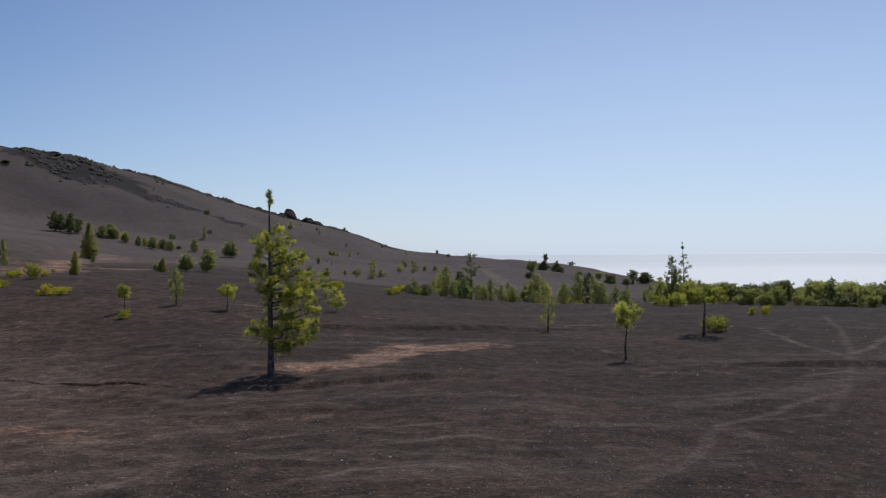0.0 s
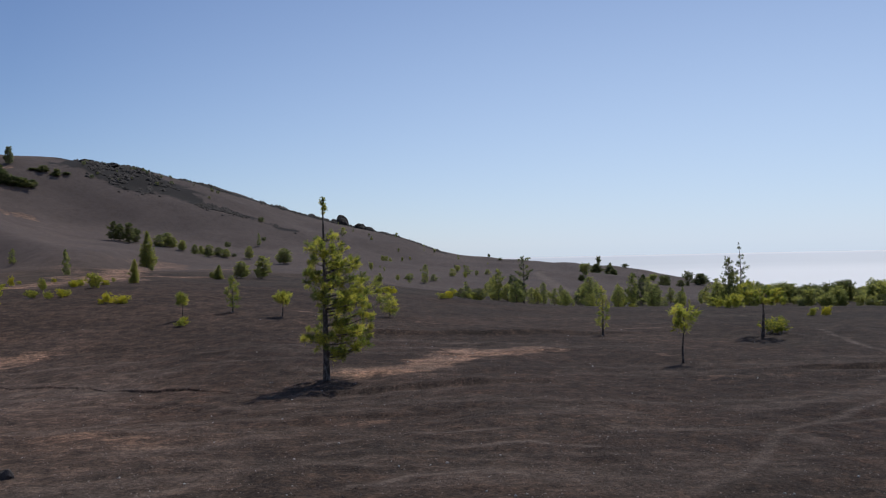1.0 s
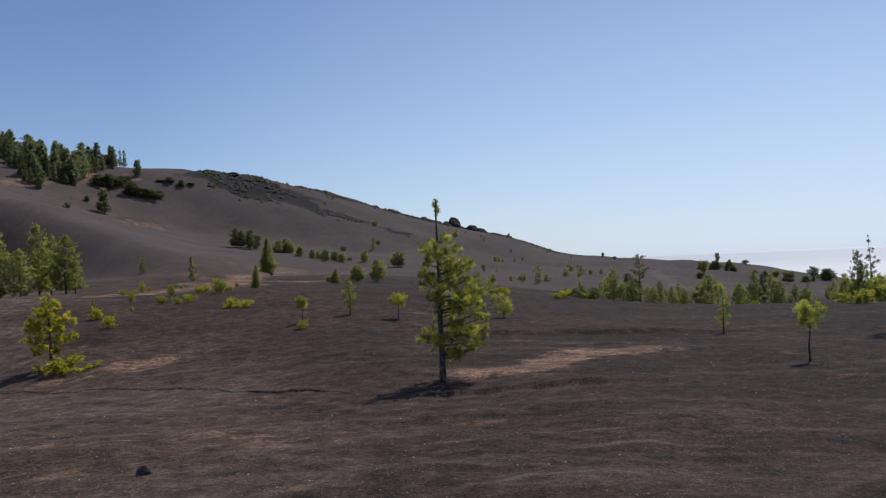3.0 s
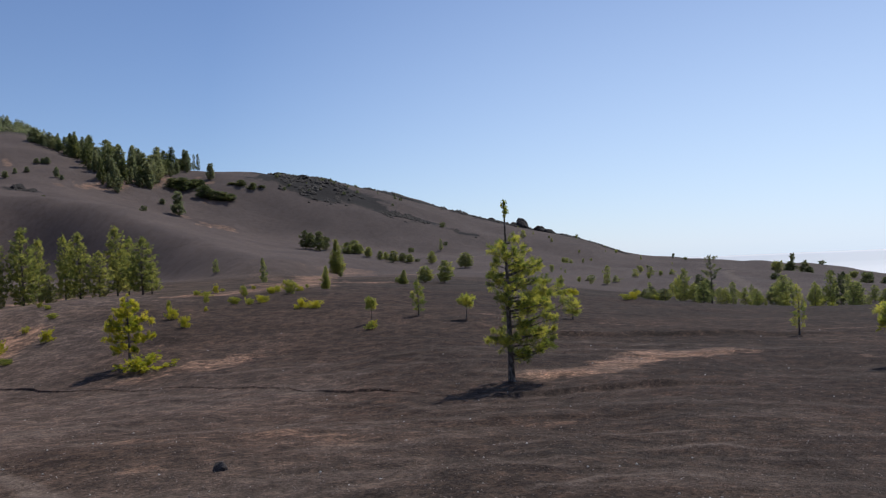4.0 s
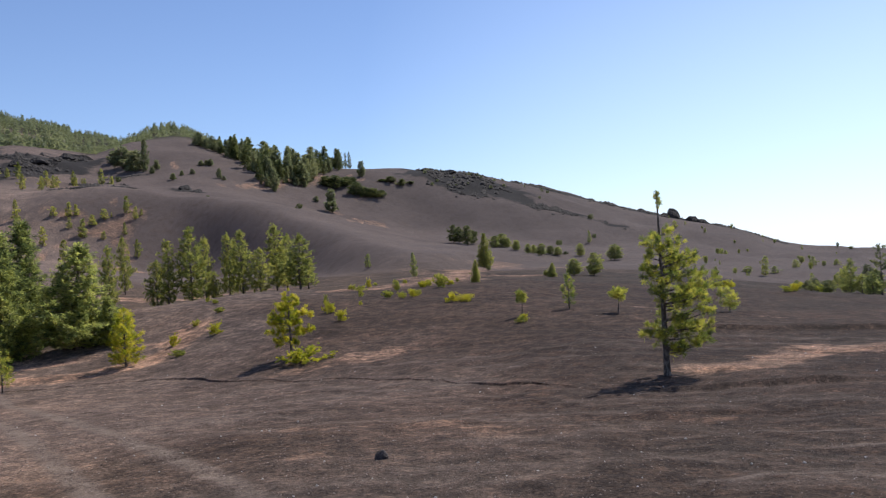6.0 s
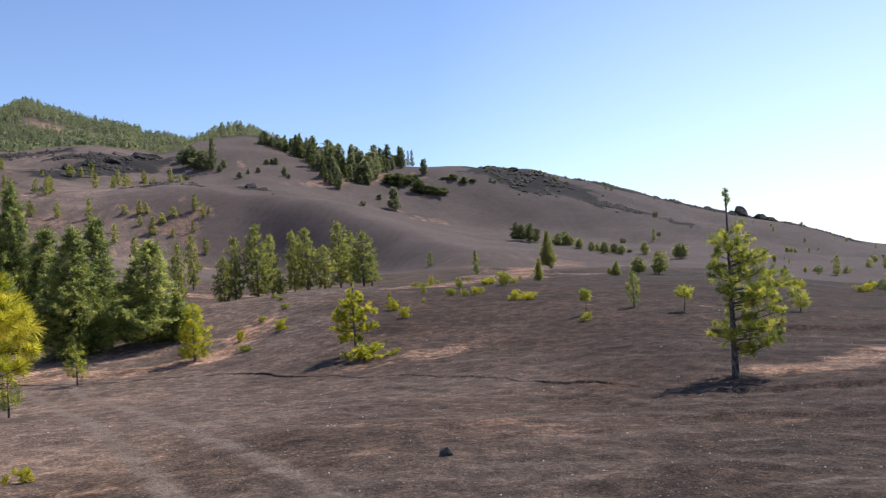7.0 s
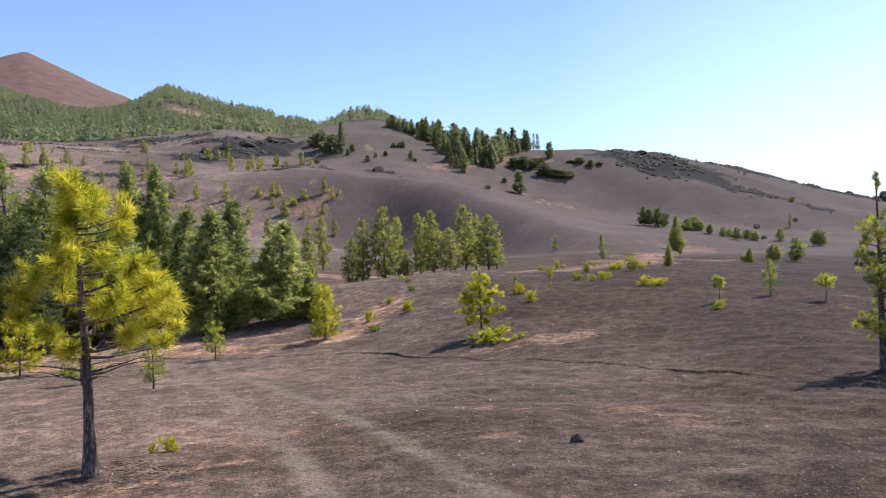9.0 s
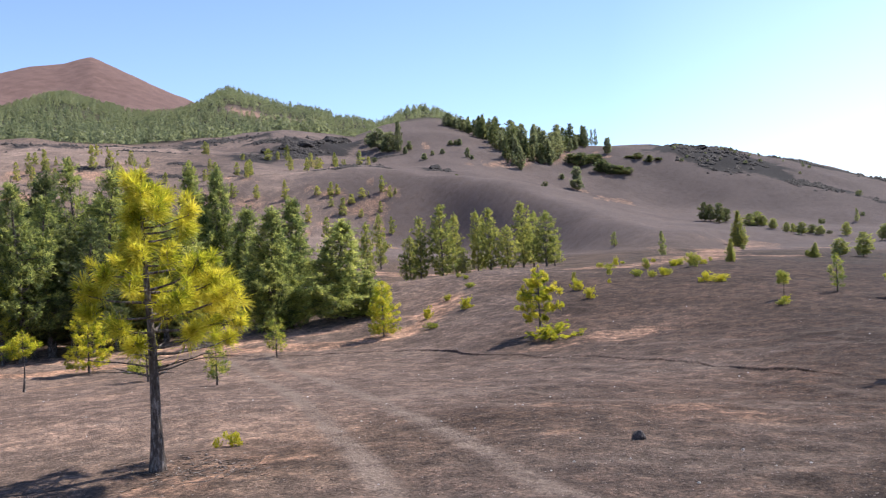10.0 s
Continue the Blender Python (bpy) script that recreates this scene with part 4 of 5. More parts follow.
def as_single_trees(trees):
    """A clump wider than one tree as several trees side by side."""
    rng = np.random.default_rng(3)
    out = []
    for b, d, h, w in trees:
        n = max(1, round(w / (0.42 * h)))
        if n == 1:
            out.append((b, d, h, w))
            continue
        for k in range(n + 1):
            q = (k / n - 0.5) * 1.5 + rng.uniform(-0.18, 0.18)
            out.append((b + math.degrees(q * w / d), d + rng.uniform(-0.4, 0.6) * w, h * rng.uniform(0.5, 1.05), h * rng.uniform(0.36, 0.56)))
    return out



def stock_pine(kind, bearing, dist, height, half, rng, variants, mat, tag, lift=0.0):
    """One of a few grown forms, scaled to its height and width."""
    form, label, group = tag
    key = (kind, form, mat.name, int(rng.integers(variants)))
    x, y, z = at(bearing, dist)
    H, R, crown_from, shape, whorls, per, spacing, needle, blades, wide, girth, cluster, spread = FORMS[kind]
    if key not in STOCK:
        seed = np.random.default_rng(sum(map(ord, kind)) * 7 + key[3])
        STOCK[key] = [build_pine(form, (0, 0, 0), seed, H, R, crown_from, shape, whorls, per, spacing, needle, blades, wide, girth, mat, label, group,
                                 "shrub" if form == "shrub" else "tree", cluster=cluster, spread=spread, bend=0.03, **{**dict(ragged=0.36, bias=(0.18, 0.0)), **HABIT.get(kind, {})}), False]
    tree, used = STOCK[key]
    m = pose(x, y, z + lift, 0, 0, rng.uniform(0, 360)) @ Matrix.Diagonal((half / R, half / R, height / H, 1))
    if not used:
        tree.matrix_world = m
        STOCK[key][1] = True
        return tree
    twin = tree.copy()
    scene.collection.objects.link(twin)
    twin.matrix_basis = m
    for part in tree.children:
        p = part.copy()
        scene.collection.objects.link(p)
        p.parent = twin
        p.matrix_parent_inverse = part.matrix_parent_inverse
    tagged(twin, label, "", group)
    return twin


def stand(name, kind, trees, mats, rng, variants, label, category):
    """Many trees of a few grown forms, joined into one mesh."""
    H, R, crown_from, shape, whorls, per, spacing, needle, blades, wide, girth, cluster, spread = FORMS[kind]
    grown = []
    for k in range(variants):
        seed = np.random.default_rng(500 + k)
        trunk, limbs, shoots = pine_plan(seed, H, R, crown_from, shape, whorls, per, spacing, cluster=cluster, spread=spread, bend=0.03, **{**dict(ragged=0.36, bias=(0.18, 0.0)), **HABIT.get(kind, {})})
        v, f = [], []
        tube(v, f, trunk, [girth * (1 - 0.88 * q / (len(trunk) - 1)) for q in range(len(trunk))], 5)
        me = tufts_mesh("needles", [q[:3] for q in shoots], needle, blades, wide, seed, mats[0])
        co = np.empty(len(me.vertices) * 3, np.float32)
        me.vertices.foreach_get("co", co)
        tone = np.empty(len(me.vertices), np.float32)
        me.attributes["tone"].data.foreach_get("value", tone)
        bpy.data.meshes.remove(me)
        needles = np.arange(len(co) // 3).reshape(-1, 4) + len(v)
        grown.append((np.concatenate([np.array(v), co.reshape(-1, 3)]), np.concatenate([np.array(f), needles]), np.concatenate([np.zeros(len(v)), tone]), len(f)))
    verts, faces, tones, slots, start = [], [], [], [], 0
    for b, d, h, half in trees:
        v, f, tone, wood = grown[int(rng.integers(variants))]
        a = rng.uniform(0, 6.283)
        x, y, z = at(b, d)
        p = v * np.array([half / R, half / R, h / H])
        verts.append(np.stack([p[:, 0] * math.cos(a) - p[:, 1] * math.sin(a) + x, p[:, 0] * math.sin(a) + p[:, 1] * math.cos(a) + y, p[:, 2] + z], 1))
        faces.append(f + start)
        start += len(v)
        tones.append(np.clip(tone + rng.uniform(-0.25, 0.25), 0, 1))
        slot = np.full(len(f), int(rng.integers(len(mats))), np.int32)
        slot[:wood] = len(mats)
        slots.append(slot)
    me = mesh_of(name, np.concatenate(verts), np.concatenate(faces), mats[0])
    for m in (*mats[1:], BARK):
        me.materials.append(m)
    me.polygons.foreach_set("material_index", np.concatenate(slots))
    set_tone(me, np.concatenate(tones))
    tagged(new(name, me), label, category, kind="stuff")


# height, half width, start of crown, outline, whorls, limbs a whorl, shoot spacing, needle length, blades, blade width, trunk radius, shoots a clump, their spread
FORMS = {
    "tall": (6.0, 1.3, 0.17, GROVE_SHAPE, 16, 6, 0.36, 0.19, 17, 0.026, 0.10, 5, 0.12),
    "skirted": (5.0, 1.4, 0.02, GROVE_SHAPE, 18, 8, 0.34, 0.19, 16, 0.027, 0.10, 6, 0.12),
    "group": (6.0, 1.4, 0.09, STAND_SHAPE, 14, 6, 0.42, 0.21, 15, 0.036, 0.09, 5, 0.13),
    "mid": (5.0, 1.3, 0.05, ROUND_TOP, 14, 6, 0.36, 0.26, 12, 0.075, 0.07, 3, 0.13),
    "far": (5.0, 1.4, 0.03, ROUND_TOP, 11, 6, 0.42, 0.42, 12, 0.13, 0.08, 2, 0.15),
    "crest": (7.0, 1.5, 0.05, ((0, 0.15, 0.4, 0.7, 0.9, 1), (0.8, 1.0, 0.85, 0.56, 0.28, 0.06)), 14, 5, 0.44, 0.46, 10, 0.15, 0.10, 2, 0.2),
    "sparse": (3.0, 0.8, 0.05, CREST_SHAPE, 9, 4, 0.30, 0.28, 12, 0.07, 0.05, 2, 0.08),
    "plain": (3.0, 0.8, 0.06, STAND_SHAPE, 11, 5, 0.24, 0.15, 14, 0.03, 0.05, 4, 0.09),
    "canopy": (2.2, 1.0, 0.10, ((0, 0.25, 0.6, 0.85, 1), (0.55, 0.95, 1.0, 0.72, 0.25)), 8, 6, 0.26, 0.17, 10, 0.05, 0.05, 5, 0.12),
    "bush": (1.0, 1.1, 0.0, ((0, 0.3, 0.7, 1), (1.0, 0.9, 0.7, 0.3)), 5, 6, 0.34, 0.15, 16, 0.04, 0.02, 6, 0.13),
    "low": (1.0, 1.1, 0.0, ((0, 0.3, 0.7, 1), (1.0, 0.9, 0.75, 0.4)), 4, 5, 0.36, 0.2, 10, 0.09, 0.02, 4, 0.14),
}
HABIT = {"group": dict(ragged=0.6, layered=0.45, inner=0.85, rise=0.2), "plain": dict(ragged=0.6, layered=0.6), "mid": dict(ragged=0.5), "far": dict(ragged=0.5), "crest": dict(ragged=0.55),
         "canopy": dict(ragged=0.6), "bush": dict(ragged=0.85, layered=0.8, bias=(0.3, 0.0)), "sparse": dict(ragged=0.6, layered=0.5), "skirted": dict(ragged=0.45, layered=0.5, rise=0.12), "tall": dict(ragged=0.5, layered=0.45, rise=0.15)}


def place_pines():
    rng = np.random.default_rng(21)
    main_pines()
    for b, d, h, w in BIG:
        stock_pine("tall" if b > 57 else "skirted", b, d, h * 1.02, w * (1.2 if b > 57 else 1.1), rng, 6, NEEDLE_GROVE, ("pine_tree", "tall dense green pine in the grove by the sand", "grove pines"))
    # many in these two rows take darker needles: grove shade put into colour
    for k in range(13):
        b = 57.2 + 13.0 * k / 12 + rng.uniform(-0.4, 0.4)
        h = rng.uniform(4.0, 6.0)
        stock_pine("tall", b, rng.uniform(38, 42), h, h * 0.29, rng, 6, NEEDLE_GROVE if rng.uniform() < 0.6 else NEEDLE_BELT, ("pine_tree", "tall green pine with a shaded lower trunk", "grove pines"))
    for k in range(34):
        b = 57.4 + 13.4 * k / 33 + rng.uniform(-0.5, 0.5)
        h = rng.uniform(5.6, 7.6)
        stock_pine("skirted", b, rng.uniform(42.5, 56), h, h * 0.28, rng, 6, NEEDLE_GROVE if rng.uniform() < 0.5 else NEEDLE_BELT, ("pine_tree", "tall dense green pine in the grove by the sand", "grove pines"))
    for b, d, h, w in GROUPS:
        stock_pine("group", b, d, h * 1.0, w * 1.02, rng, 7, NEEDLE_GROUP, ("pine_tree", "light green pine standing in a loose group", "group pines"))
    for k, (b, d, h, w) in enumerate(EDGE + YOUNG[1:-1]):
        shape = UMBRELLA_SHAPE if k in (2, 8, 11, 12) else SLIM_SHAPE
        tufted = dict(cluster=2, spread=0.06, ragged=0.75, layered=0.3, lean=(0.05, 0.02)) if shape is UMBRELLA_SHAPE else dict(layered=0.5)
        low = 0.6 if shape is UMBRELLA_SHAPE else (0.05 if b > 60 else 0.16)
        full = k == 0 or d > 30 and b > 60
        build_pine("pine_sapling", at(b, d), np.random.default_rng(60 + k), h, w * (1.15 if full else 1.0), 0.04 if full else low, shape, 11 if full else 4 if shape is UMBRELLA_SHAPE else 7, 5 if full else 4, 0.13, 0.14, 36 if full else 24, 0.014, 0.012 + 0.012 * h, NEEDLE_NEAR if k in (0, 1, 2) else NEEDLE_YOUNG,
                   "small yellow-green pine sapling on bare cinder", "saplings", turn=k * 40.0, rise=0.12 if shape is UMBRELLA_SHAPE else 0.35, bend=0.06 if shape is UMBRELLA_SHAPE else 0.02, **tufted)
    b, d, h, w = YOUNG[-1]
    build_pine("pine_tree", at(b, d), np.random.default_rng(74), h * 0.93, w, 0.66, ((0, 0.5, 1), (0.95, 1.1, 0.85)), 3, 6, 0.17, 0.10, 52, 0.011, 0.05, NEEDLE_YOUNG,
               "flat-topped yellow-green young pine on bare cinder", single_limbs=True, rise=0.12, cluster=2, spread=0.05, layered=1.0, ragged=0.45, inner=0.55, bend=0.04)
    b, d, h, w = YOUNG[0]
    build_pine("pine_tree", at(b, d), np.random.default_rng(77), h, w, 0.2, ((0, 0.15, 0.4, 0.65, 0.85, 1), (0.75, 1.0, 0.92, 0.66, 0.4, 0.12)), 6, 6, 0.17, 0.11, 60, 0.010, 0.045, NEEDLE_NEAR,
               "small layered green pine with a shrub at its foot", single_limbs=True, rise=0.06, cluster=3, spread=0.055, layered=0.45, ragged=0.5, inner=0.65)
    for b, d, h, w in SHRUBS + SHRUBS_LIP + SHRUBS_FAR:
        n = max(1, round(w / (1.1 * h)))
        for k in range(n):
            q = (k + 0.5) / n - 0.5
            stock_pine("bush", b + math.degrees(2 * q * w / d) * 0.9, d + rng.uniform(-0.4, 0.4) * w, h * rng.uniform(0.65, 1.0), w / n * rng.uniform(0.8, 1.15), rng, 6, NEEDLE_NEAR if rng.uniform() < 0.45 or d < 26 else NEEDLE_YOUNG,
                       ("shrub", "low yellow-green shrub on dark cinder", "shrubs"))
    for b, d, h, w in MID:
        slim = w < 0.3 * h
        stock_pine("skirted" if slim else "mid", b, d, h, w * (1.3 if slim else 1.1), rng, 6, NEEDLE_GROUP if slim else NEEDLE_BELT if rng.uniform() < 0.25 else NEEDLE_OLD, ("pine_tree", "small green pine at the foot of the slope", "slope pines"))
    for b, d, h, w in MID_DARK:
        stock_pine("mid", b, d, h, w, rng, 6, NEEDLE_BELT, ("pine_tree", "dark green pine in a clump at the foot of the slope", "slope pines"))
    for b, d, h, w in MID_SPARSE:
        stock_pine("sparse", b, d, h, w * 1.45, rng, 6, NEEDLE_OLD, ("pine_tree", "thin green pine on the open slope", "slope pines"))
    for b, d, h, w in SLOPE + SLOPE_FAR:
        stock_pine("sparse", b, d, h, w * 0.85, rng, 6, NEEDLE_GROUP, ("pine_tree", "slim yellow-green pine on the ash slope", "slope pines"))
    for k, (b, d, h, w) in enumerate(BARE_STEMS):
        upper = ((0, 0.2, 0.4, 0.6, 0.78, 0.82, 0.93, 0.95, 1), (0.9, 1.0, 0.75, 0.7, 0.4, 0.0, 0.0, 0.2, 0.08)) if k == 0 else ((0, 0.4, 0.45, 0.7, 0.9, 1), (0.1, 0.15, 0.8, 1.0, 0.7, 0.2))
        build_pine("pine_tree", at(b, d), np.random.default_rng(90 + k), h, w * 1.4, 0.08, upper, 11, 4, 0.2, 0.17, 26, 0.026, 0.06,
                   NEEDLE_BELT, ("tall thin pine with a bare upper stem", "tall slim pine with a bare lower trunk")[k], ragged=0.6)
    for b, d, h, w in as_single_trees(RIGHT) + [(b, d, h * 0.75, w * 0.62) for b, d, h, w in RIGHT_FAR]:
        stock_pine("plain" if d < 200 else "canopy", b, d, h, w, rng, 6, NEEDLE_BELT if rng.uniform() < (0.6 if b < -11 else 0.4) else NEEDLE_OLD, ("pine_tree", "green pine at the edge of the plain", "plain pines"))
    for b, d, h, w in as_single_trees(HILLTOP):
        stock_pine("sparse" if d > 410 else "far", b, d, h, w, rng, 5, NEEDLE_FAR_HAZED, ("pine_tree", "dark green pine high on the cinder slope", "hill pines"))
    for b, d, h, w in HILL_BUSHES:
        stock_pine("far", b, d, h, w * 1.2, rng, 5, NEEDLE_BELT, ("shrub", "dark green bush high on the cinder slope", "hill bushes"))
    # the thicket on the crest
    thicket = []
    for _ in range(290):
        b = 31.9 + 8.6 * rng.uniform(0, 1) ** 0.85
        low = float(np.interp(b, (32.4, 33, 34.5, 36.5, 38.3, 40.2), (392, 375, 350, 330, 388, 405)))
        h = (2.2 + 8.0 * rng.uniform(0, 1) ** 2.0) * (0.6 if b > 38.6 else 1.0)
        thicket.append((b, rng.uniform(low, 418), h, h * rng.uniform(0.18, 0.34)))
    stand("thicket", "crest", thicket, (NEEDLE_FAR_HAZED, NEEDLE_FAR_HAZED, NEEDLE_BELT), rng, 6, "thicket of dark green pines on the hill crest", "thicket")
    # scattered trees under the ridge and the belt beside the plain
    for _ in range(44):
        b = rng.uniform(2, 12.5)
        d = rng.uniform(110, 330) if rng.uniform() < 0.7 else rng.uniform(340, 410)
        h = rng.uniform(0.7, 2.0)
        stock_pine("sparse" if rng.uniform() < 0.5 else "canopy", b, d, h, h * rng.uniform(0.28, 0.45), rng, 4, NEEDLE_OLD, ("pine_sapling", "small rounded green pine on the open slope", "slope saplings"))
    for cb, cd in CLUMPS:
        for _ in range(int(rng.integers(1, 4))):
            b, d = cb + rng.normal(0, 0.55), cd + rng.normal(0, 5)
            h = rng.uniform(0.3, 1.0) ** 1.3 * 5.4
            stock_pine("sparse", b, d, h, h * rng.uniform(0.2, 0.32), rng, 4, NEEDLE_GROUP, ("pine_sapling", "small yellow-green pine on the ash slope", "slope saplings"))
    for _ in range(9):
        b, d = rng.uniform(14, 47), rng.uniform(200, 400)
        h = rng.uniform(0.5, 1.4)
        stock_pine("low", b, d, h, h * 0.9, rng, 4, NEEDLE_BELT, ("shrub", "low green shrub on the dark slope", "slope shrubs"))
    for _ in range(22):
        b, d = rng.uniform(-10.5, -2.5), rng.uniform(240, 345)
        h = rng.uniform(1.2, 3.4)
        stock_pine("far", b, d, h, h * rng.uniform(0.45, 0.75), rng, 4, NEEDLE_BELT, ("shrub", "dark round shrub on the low hill", "hill shrubs"))
    for _ in range(28):
        b, d = rng.uniform(19, 27.3), rng.uniform(370, 410)
        h = rng.uniform(0.4, 1.0)
        stock_pine("low", b, d, h, h * 0.9, rng, 4, NEEDLE_FAR_HAZED, ("shrub", "low green shrub among lava blocks", "ridge shrubs"))
    for _ in range(60):
        b, d = rng.uniform(-11, 4), 54 + 70 * rng.uniform(0, 1) ** 1.5
        h = 0.5 + rng.uniform(0, 1) ** 2.2 * 1.7
        stock_pine("plain", b, d, h, h * rng.uniform(0.24, 0.46), rng, 4, NEEDLE_GROUP if rng.uniform() < 0.3 else NEEDLE_OLD, ("pine_sapling", "green sapling at the edge of the plain", "plain saplings"))
    for _ in range(9):
        b, d = rng.uniform(-12, 9), rng.uniform(46, 70)
        h = rng.uniform(0.25, 0.6)
        stock_pine("bush", b, d, h, h * rng.uniform(0.8, 1.3), rng, 4, NEEDLE_YOUNG, ("shrub", "low yellow-green shrub on dark cinder", "shrubs"))


place_pines()


def scatter_cards(name, spots, sizes, per, mat, rng, slim=0.3, clump=0.13, domed=False):
    """Far trees, each a bundle of leaf clumps in a pointed crown."""
    n = len(spots)
    h = rng.uniform(0.02, 1, (n, per)) ** 1.0
    rad = (np.sqrt(1 - h**2) if domed else (1 - h) ** 0.7) * slim * rng.uniform(0.15 if domed else 0.5, 1.0, (n, per))
    ang = rng.uniform(0, 6.283, (n, per))
    c = np.stack([np.cos(ang) * rad, np.sin(ang) * rad, h * 0.93 + 0.04], -1) * sizes[:, None, None] + spots[:, None, :]
    e1 = rng.normal(size=(n, per, 3))
    e2 = rng.normal(size=(n, per, 3))
    k = (sizes[:, None, None] * clump * (1.15 - 0.6 * h[..., None]))
    e1 = e1 / np.linalg.norm(e1, axis=-1, keepdims=True) * k
    e2 = e2 / np.linalg.norm(e2, axis=-1, keepdims=True) * k
    verts = np.stack([c + e1, c + e2, c - e1 * 0.8 - e2 * 0.6], 2).reshape(-1, 3)
    me = mesh_of(name, verts, np.arange(len(verts)).reshape(-1, 3), mat)
    patchy = 0.5 + 0.5 * plain_noise(spots[:, 0], spots[:, 1], 0.02, 71)
    set_tone(me, np.repeat(0.35 * rng.uniform(0, 1, n) + 0.65 * patchy, per * 3))
    return me


def far_wood():
    rng = np.random.default_rng(8)
    n = 8000
    b = rng.uniform(38, 73, n)
    d = np.sqrt(rng.uniform(430**2, 1420**2, n))
    b, d = np.concatenate([b, rng.uniform(38.5, 46.5, 1000)]), np.concatenate([d, rng.uniform(540, 700, 1000)])
    x, y = -np.sin(np.radians(b)) * d, np.cos(np.radians(b)) * d
    lines = ground_masks(x, y)
    keep = (lines["sand"] < 0.3) & (plain_noise(x, y, 0.012, 50) + 0.5 * plain_noise(x, y, 0.05, 51) > -0.75)
    keep &= ~((d > 1300) & (b > 57))
    x, y = x[keep], y[keep]
    spots = np.stack([x, y, land(x, y) - 0.3], 1)
    sizes = rng.uniform(6.0, 11.0, len(x)) * np.where(bearing_of(x, y) < 47.5, 0.6, 1.0)
    tagged(new("forest", scatter_cards("forest", spots, sizes, 72, NEEDLE_WOOD_HAZED, rng, 0.36, 0.10)), "pine forest covering the far volcanic slopes", "forest", kind="stuff")


def belt_wood():
    rng = np.random.default_rng(9)
    trees = []
    for k in range(380):
        d = 66 + 130 * rng.uniform(0, 1) ** 1.2
        h = (0.55 + 1.1 * rng.uniform(0, 1) ** 2.0) * (1 + (d - 66) / 160)
        trees.append((rng.uniform(-27, -11.2), d, h, h * rng.uniform(0.38, 0.62)))
    stand("woodland", "canopy", trees, (NEEDLE_BELT, NEEDLE_OLD, NEEDLE_OLD), rng, 7, "belt of rounded green pines beyond the cinder plain", "woodland")


far_wood()
belt_wood()


# ---- rocks ----
def rock_points(rng, sides=7, levels=4):
    v = []
    for k in range(levels):
        f = k / (levels - 1)
        for s in range(sides):
            a = 6.283 * s / sides + 0.4 * k
            q = (1 - 0.55 * f**1.5) * rng.uniform(0.78, 1.15)
            v.append((math.cos(a) * q, math.sin(a) * q, f * rng.uniform(0.85, 1.1)))
    return v


def rock_mesh(name, size, seed, mat, sides=7, levels=4):
    rng = np.random.default_rng(seed)
    bm = bmesh.new()
    for p in rock_points(rng, sides, levels):
        bm.verts.new((p[0] * size[0], p[1] * size[1], p[2] * size[2]))
    bm.verts.new((0, 0, -0.15 * size[2]))
    bmesh.ops.convex_hull(bm, input=bm.verts)
    bmesh.ops.bevel(bm, geom=bm.edges[:], offset=min(size) * 0.07, segments=1, affect="EDGES")
    bmesh.ops.subdivide_edges(bm, edges=bm.edges[:], cuts=2, use_grid_fill=True)
    for v in bm.verts:
        v.co += noise.noise_vector(v.co * (2.2 / max(size))) * max(size) * 0.12 + noise.noise_vector(v.co * (6.0 / max(size))) * max(size) * 0.06
    me = bpy.data.meshes.new(name)
    bm.to_mesh(me)
    bm.free()
    me.materials.append(mat)
    return me


def stones(name, spots, sizes, mat, rng, label, category):
    """Many small angular stones in one mesh."""
    n = len(spots)
    base = np.array([(1, 0, 0), (0.3, 0.95, 0), (-0.8, 0.55, 0), (-0.75, -0.6, 0), (0.35, -0.9, 0), (0.15, 0.05, 0.8), (-0.2, -0.1, -0.5)])
    tri = []
    for k in range(5):
        tri += [(k, (k + 1) % 5, 5), ((k + 1) % 5, k, 6)]
    tri = np.array(tri)
    a = rng.uniform(0, 6.283, n)
    p = base[None] * rng.uniform(0.6, 1.3, (n, 7, 3)) * sizes[:, None, None]
    q = np.stack([p[..., 0] * np.cos(a)[:, None] - p[..., 1] * np.sin(a)[:, None], p[..., 0] * np.sin(a)[:, None] + p[..., 1] * np.cos(a)[:, None], p[..., 2]], -1)
    verts = (q + spots[:, None, :]).reshape(-1, 3)
    faces = (tri[None] + (np.arange(n) * 7)[:, None, None]).reshape(-1, 3)
    return tagged(new(name, mesh_of(name, verts, faces, mat)), label, category, kind="stuff")


def polar_spots(rng, n, b0, b1, d0, d1, lift=0.0, power=1.0):
    b, d = rng.uniform(b0, b1, n), d0 + (d1 - d0) * rng.uniform(0, 1, n) ** power
    x, y = -np.sin(np.radians(b)) * d, np.cos(np.radians(b)) * d
    return np.stack([x, y, land(x, y) + lift], 1)


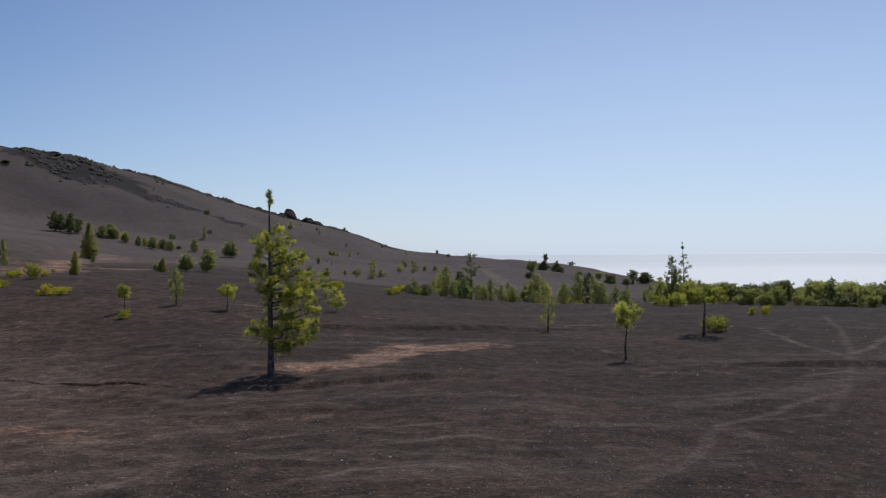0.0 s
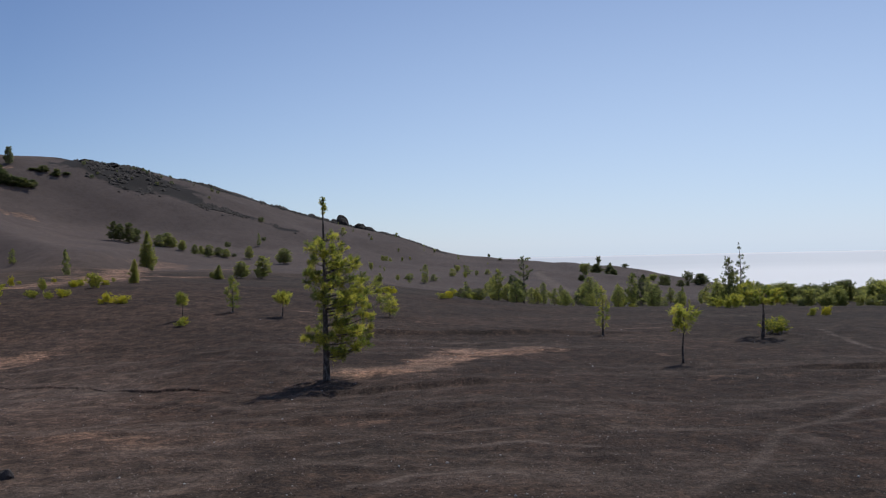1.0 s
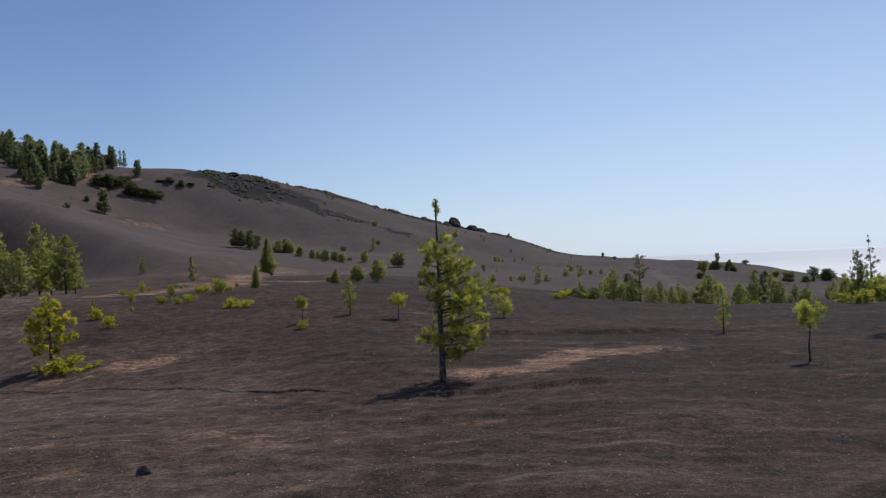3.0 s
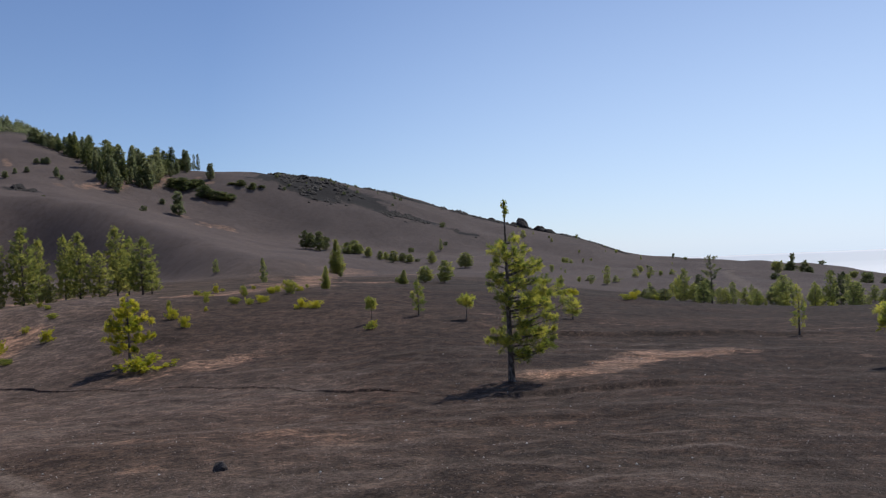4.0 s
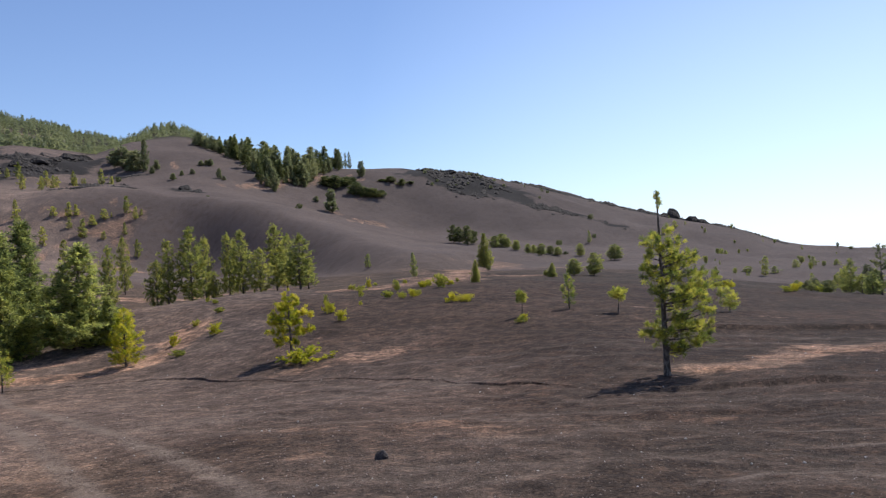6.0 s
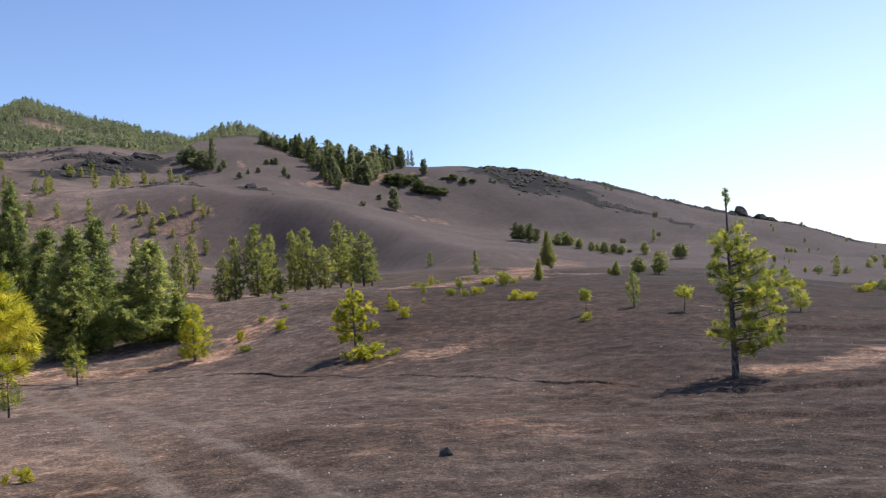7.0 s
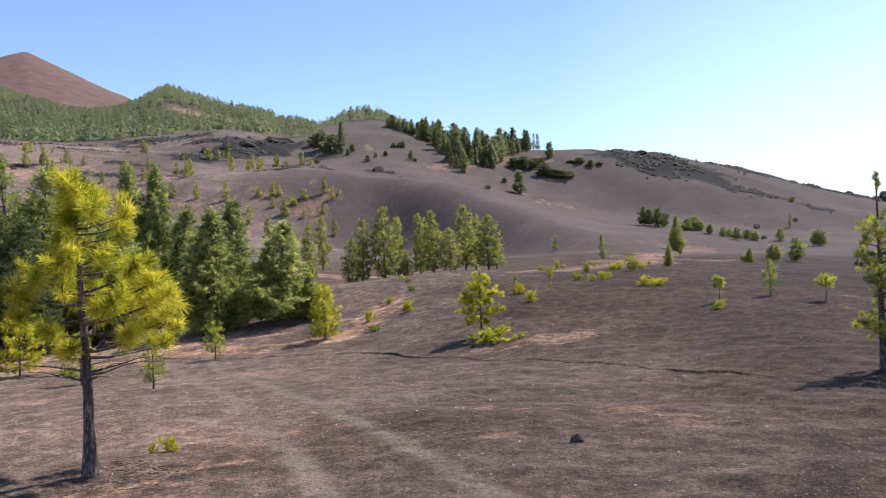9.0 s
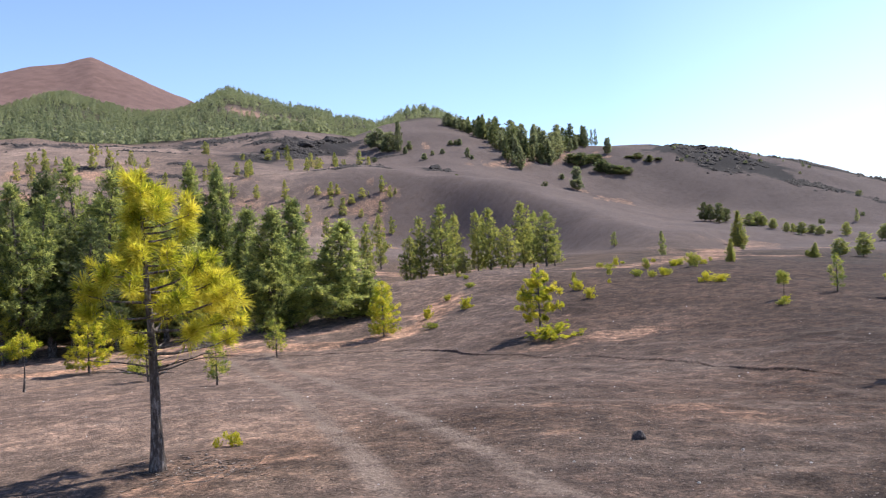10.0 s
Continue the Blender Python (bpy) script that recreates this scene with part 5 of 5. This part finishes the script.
def rocks():
    rng = np.random.default_rng(31)
    x, y, z = at(31.2, 10.25)
    tagged(new("boulder", rock_mesh("boulder", (0.1, 0.08, 0.1), 3, ROCK, 5, 3)), "dark angular basalt stone lying on the cinder", "rock").matrix_world = pose(x, y, z - 0.012, 0, 0, 30)
    for b, d, s in ((11.75, 414, (3.7, 3.2, 4.1)), (12.2, 413, (2.6, 2.4, 1.8)), (10.65, 411, (3.4, 2.6, 2.5)), (10.1, 410, (3.0, 2.5, 2.0)), (13.6, 412, (3.5, 2.5, 1.7)), (9.2, 412, (2.5, 2.0, 1.3)),
                    (51.6, 352, (4.5, 2.5, 1.6)), (50.4, 356, (3.2, 2.4, 1.9)), (49.2, 366, (5.0, 3.0, 2.0)), (47.6, 384, (6.0, 3.0, 2.6)), (46.9, 392, (4.0, 3.0, 2.2)), (48.4, 372, (2.6, 2.0, 1.4)),
                    (41.3, 303, (3.2, 2.2, 1.5)), (40.6, 296, (2.4, 1.8, 1.1)), (26.6, 404, (4.0, 2.5, 1.6)), (25.2, 398, (5.0, 2.5, 1.5)), (23.8, 396, (4.0, 2.5, 1.4)), (21.2, 404, (3.5, 2.0, 1.2))):
        x, y, z = at(b, d)
        tagged(new("rock_outcrop", rock_mesh("rock_outcrop", s, int(d + b * 10), LAVA)), "dark lava rock knob on the ridge line", "rock", "ridge rocks").matrix_world = pose(x, y, z - 0.4, 0, 0, b * 20)
    spots, sizes = [], []
    for pts, wide, much in LAVAS:
        for (b0, d0), (b1, d1) in zip(pts, pts[1:]):
            n = int(520 * much)
            t = rng.uniform(0, 1, n)
            b, d = b0 + (b1 - b0) * t + rng.normal(0, 0.12, n), d0 + (d1 - d0) * t + rng.normal(0, wide * 0.6, n)
            px, py = -np.sin(np.radians(b)) * d, np.cos(np.radians(b)) * d
            keep = plain_noise(px, py, 0.16, 61) + 0.5 * plain_noise(px, py, 0.5, 62) > -0.15
            px, py, n = px[keep], py[keep], int(keep.sum())
            size = rng.uniform(0.2, 1.0, n) ** 3 * 1.9 * min(1, max(0.5, wide / 5))
            spots.append(np.stack([px, py, land(px, py) - 0.35 * size], 1))
            sizes.append(size)
    stones("lava_rocks", np.concatenate(spots), np.concatenate(sizes), LAVA, rng, "broken black lava blocks along the ridge", "rocks")
    stones("pebbles", np.concatenate([polar_spots(rng, 34000, -28, 70, 5.0, 26, -0.003, 1.3), polar_spots(rng, 160, 54.5, 59.5, 10.2, 11.6)]),
           np.concatenate([rng.uniform(0.4, 1, 34000) ** 3.4 * 0.019, rng.uniform(0.3, 1, 160) ** 2 * 0.03]), PEBBLE, rng, "loose volcanic pebbles strewn on the cinder", "pebbles")
    verts, faces = [], []
    cx, cy, _ = at(58.2, 10.6)
    for _ in range(120):
        px, py = cx + rng.normal(0, 0.55), cy + rng.normal(0, 0.4)
        a, ln = rng.uniform(0, 6.28), rng.uniform(0.05, 0.22)
        ends = [(px, py), (px + math.cos(a) * ln, py + math.sin(a) * ln)]
        pts = [Vector((ex, ey, float(land(np.array([ex]), np.array([ey]))[0]) + 0.006)) for ex, ey in ends]
        tube(verts, faces, pts, [0.006, 0.003], 4)
    tagged(new("twig_litter", mesh_of("twig_litter", verts, faces, BARK)), "dry fallen twigs lying under the young pine", "twigs", kind="stuff")
    stones("pale_flecks", polar_spots(rng, 800, -28, 70, 5, 30, 0.004, 1.3), rng.uniform(0.35, 1, 800) ** 3.5 * 0.022, FLECK, rng, "small pale stone chips on dark cinder", "stone chips")


rocks()
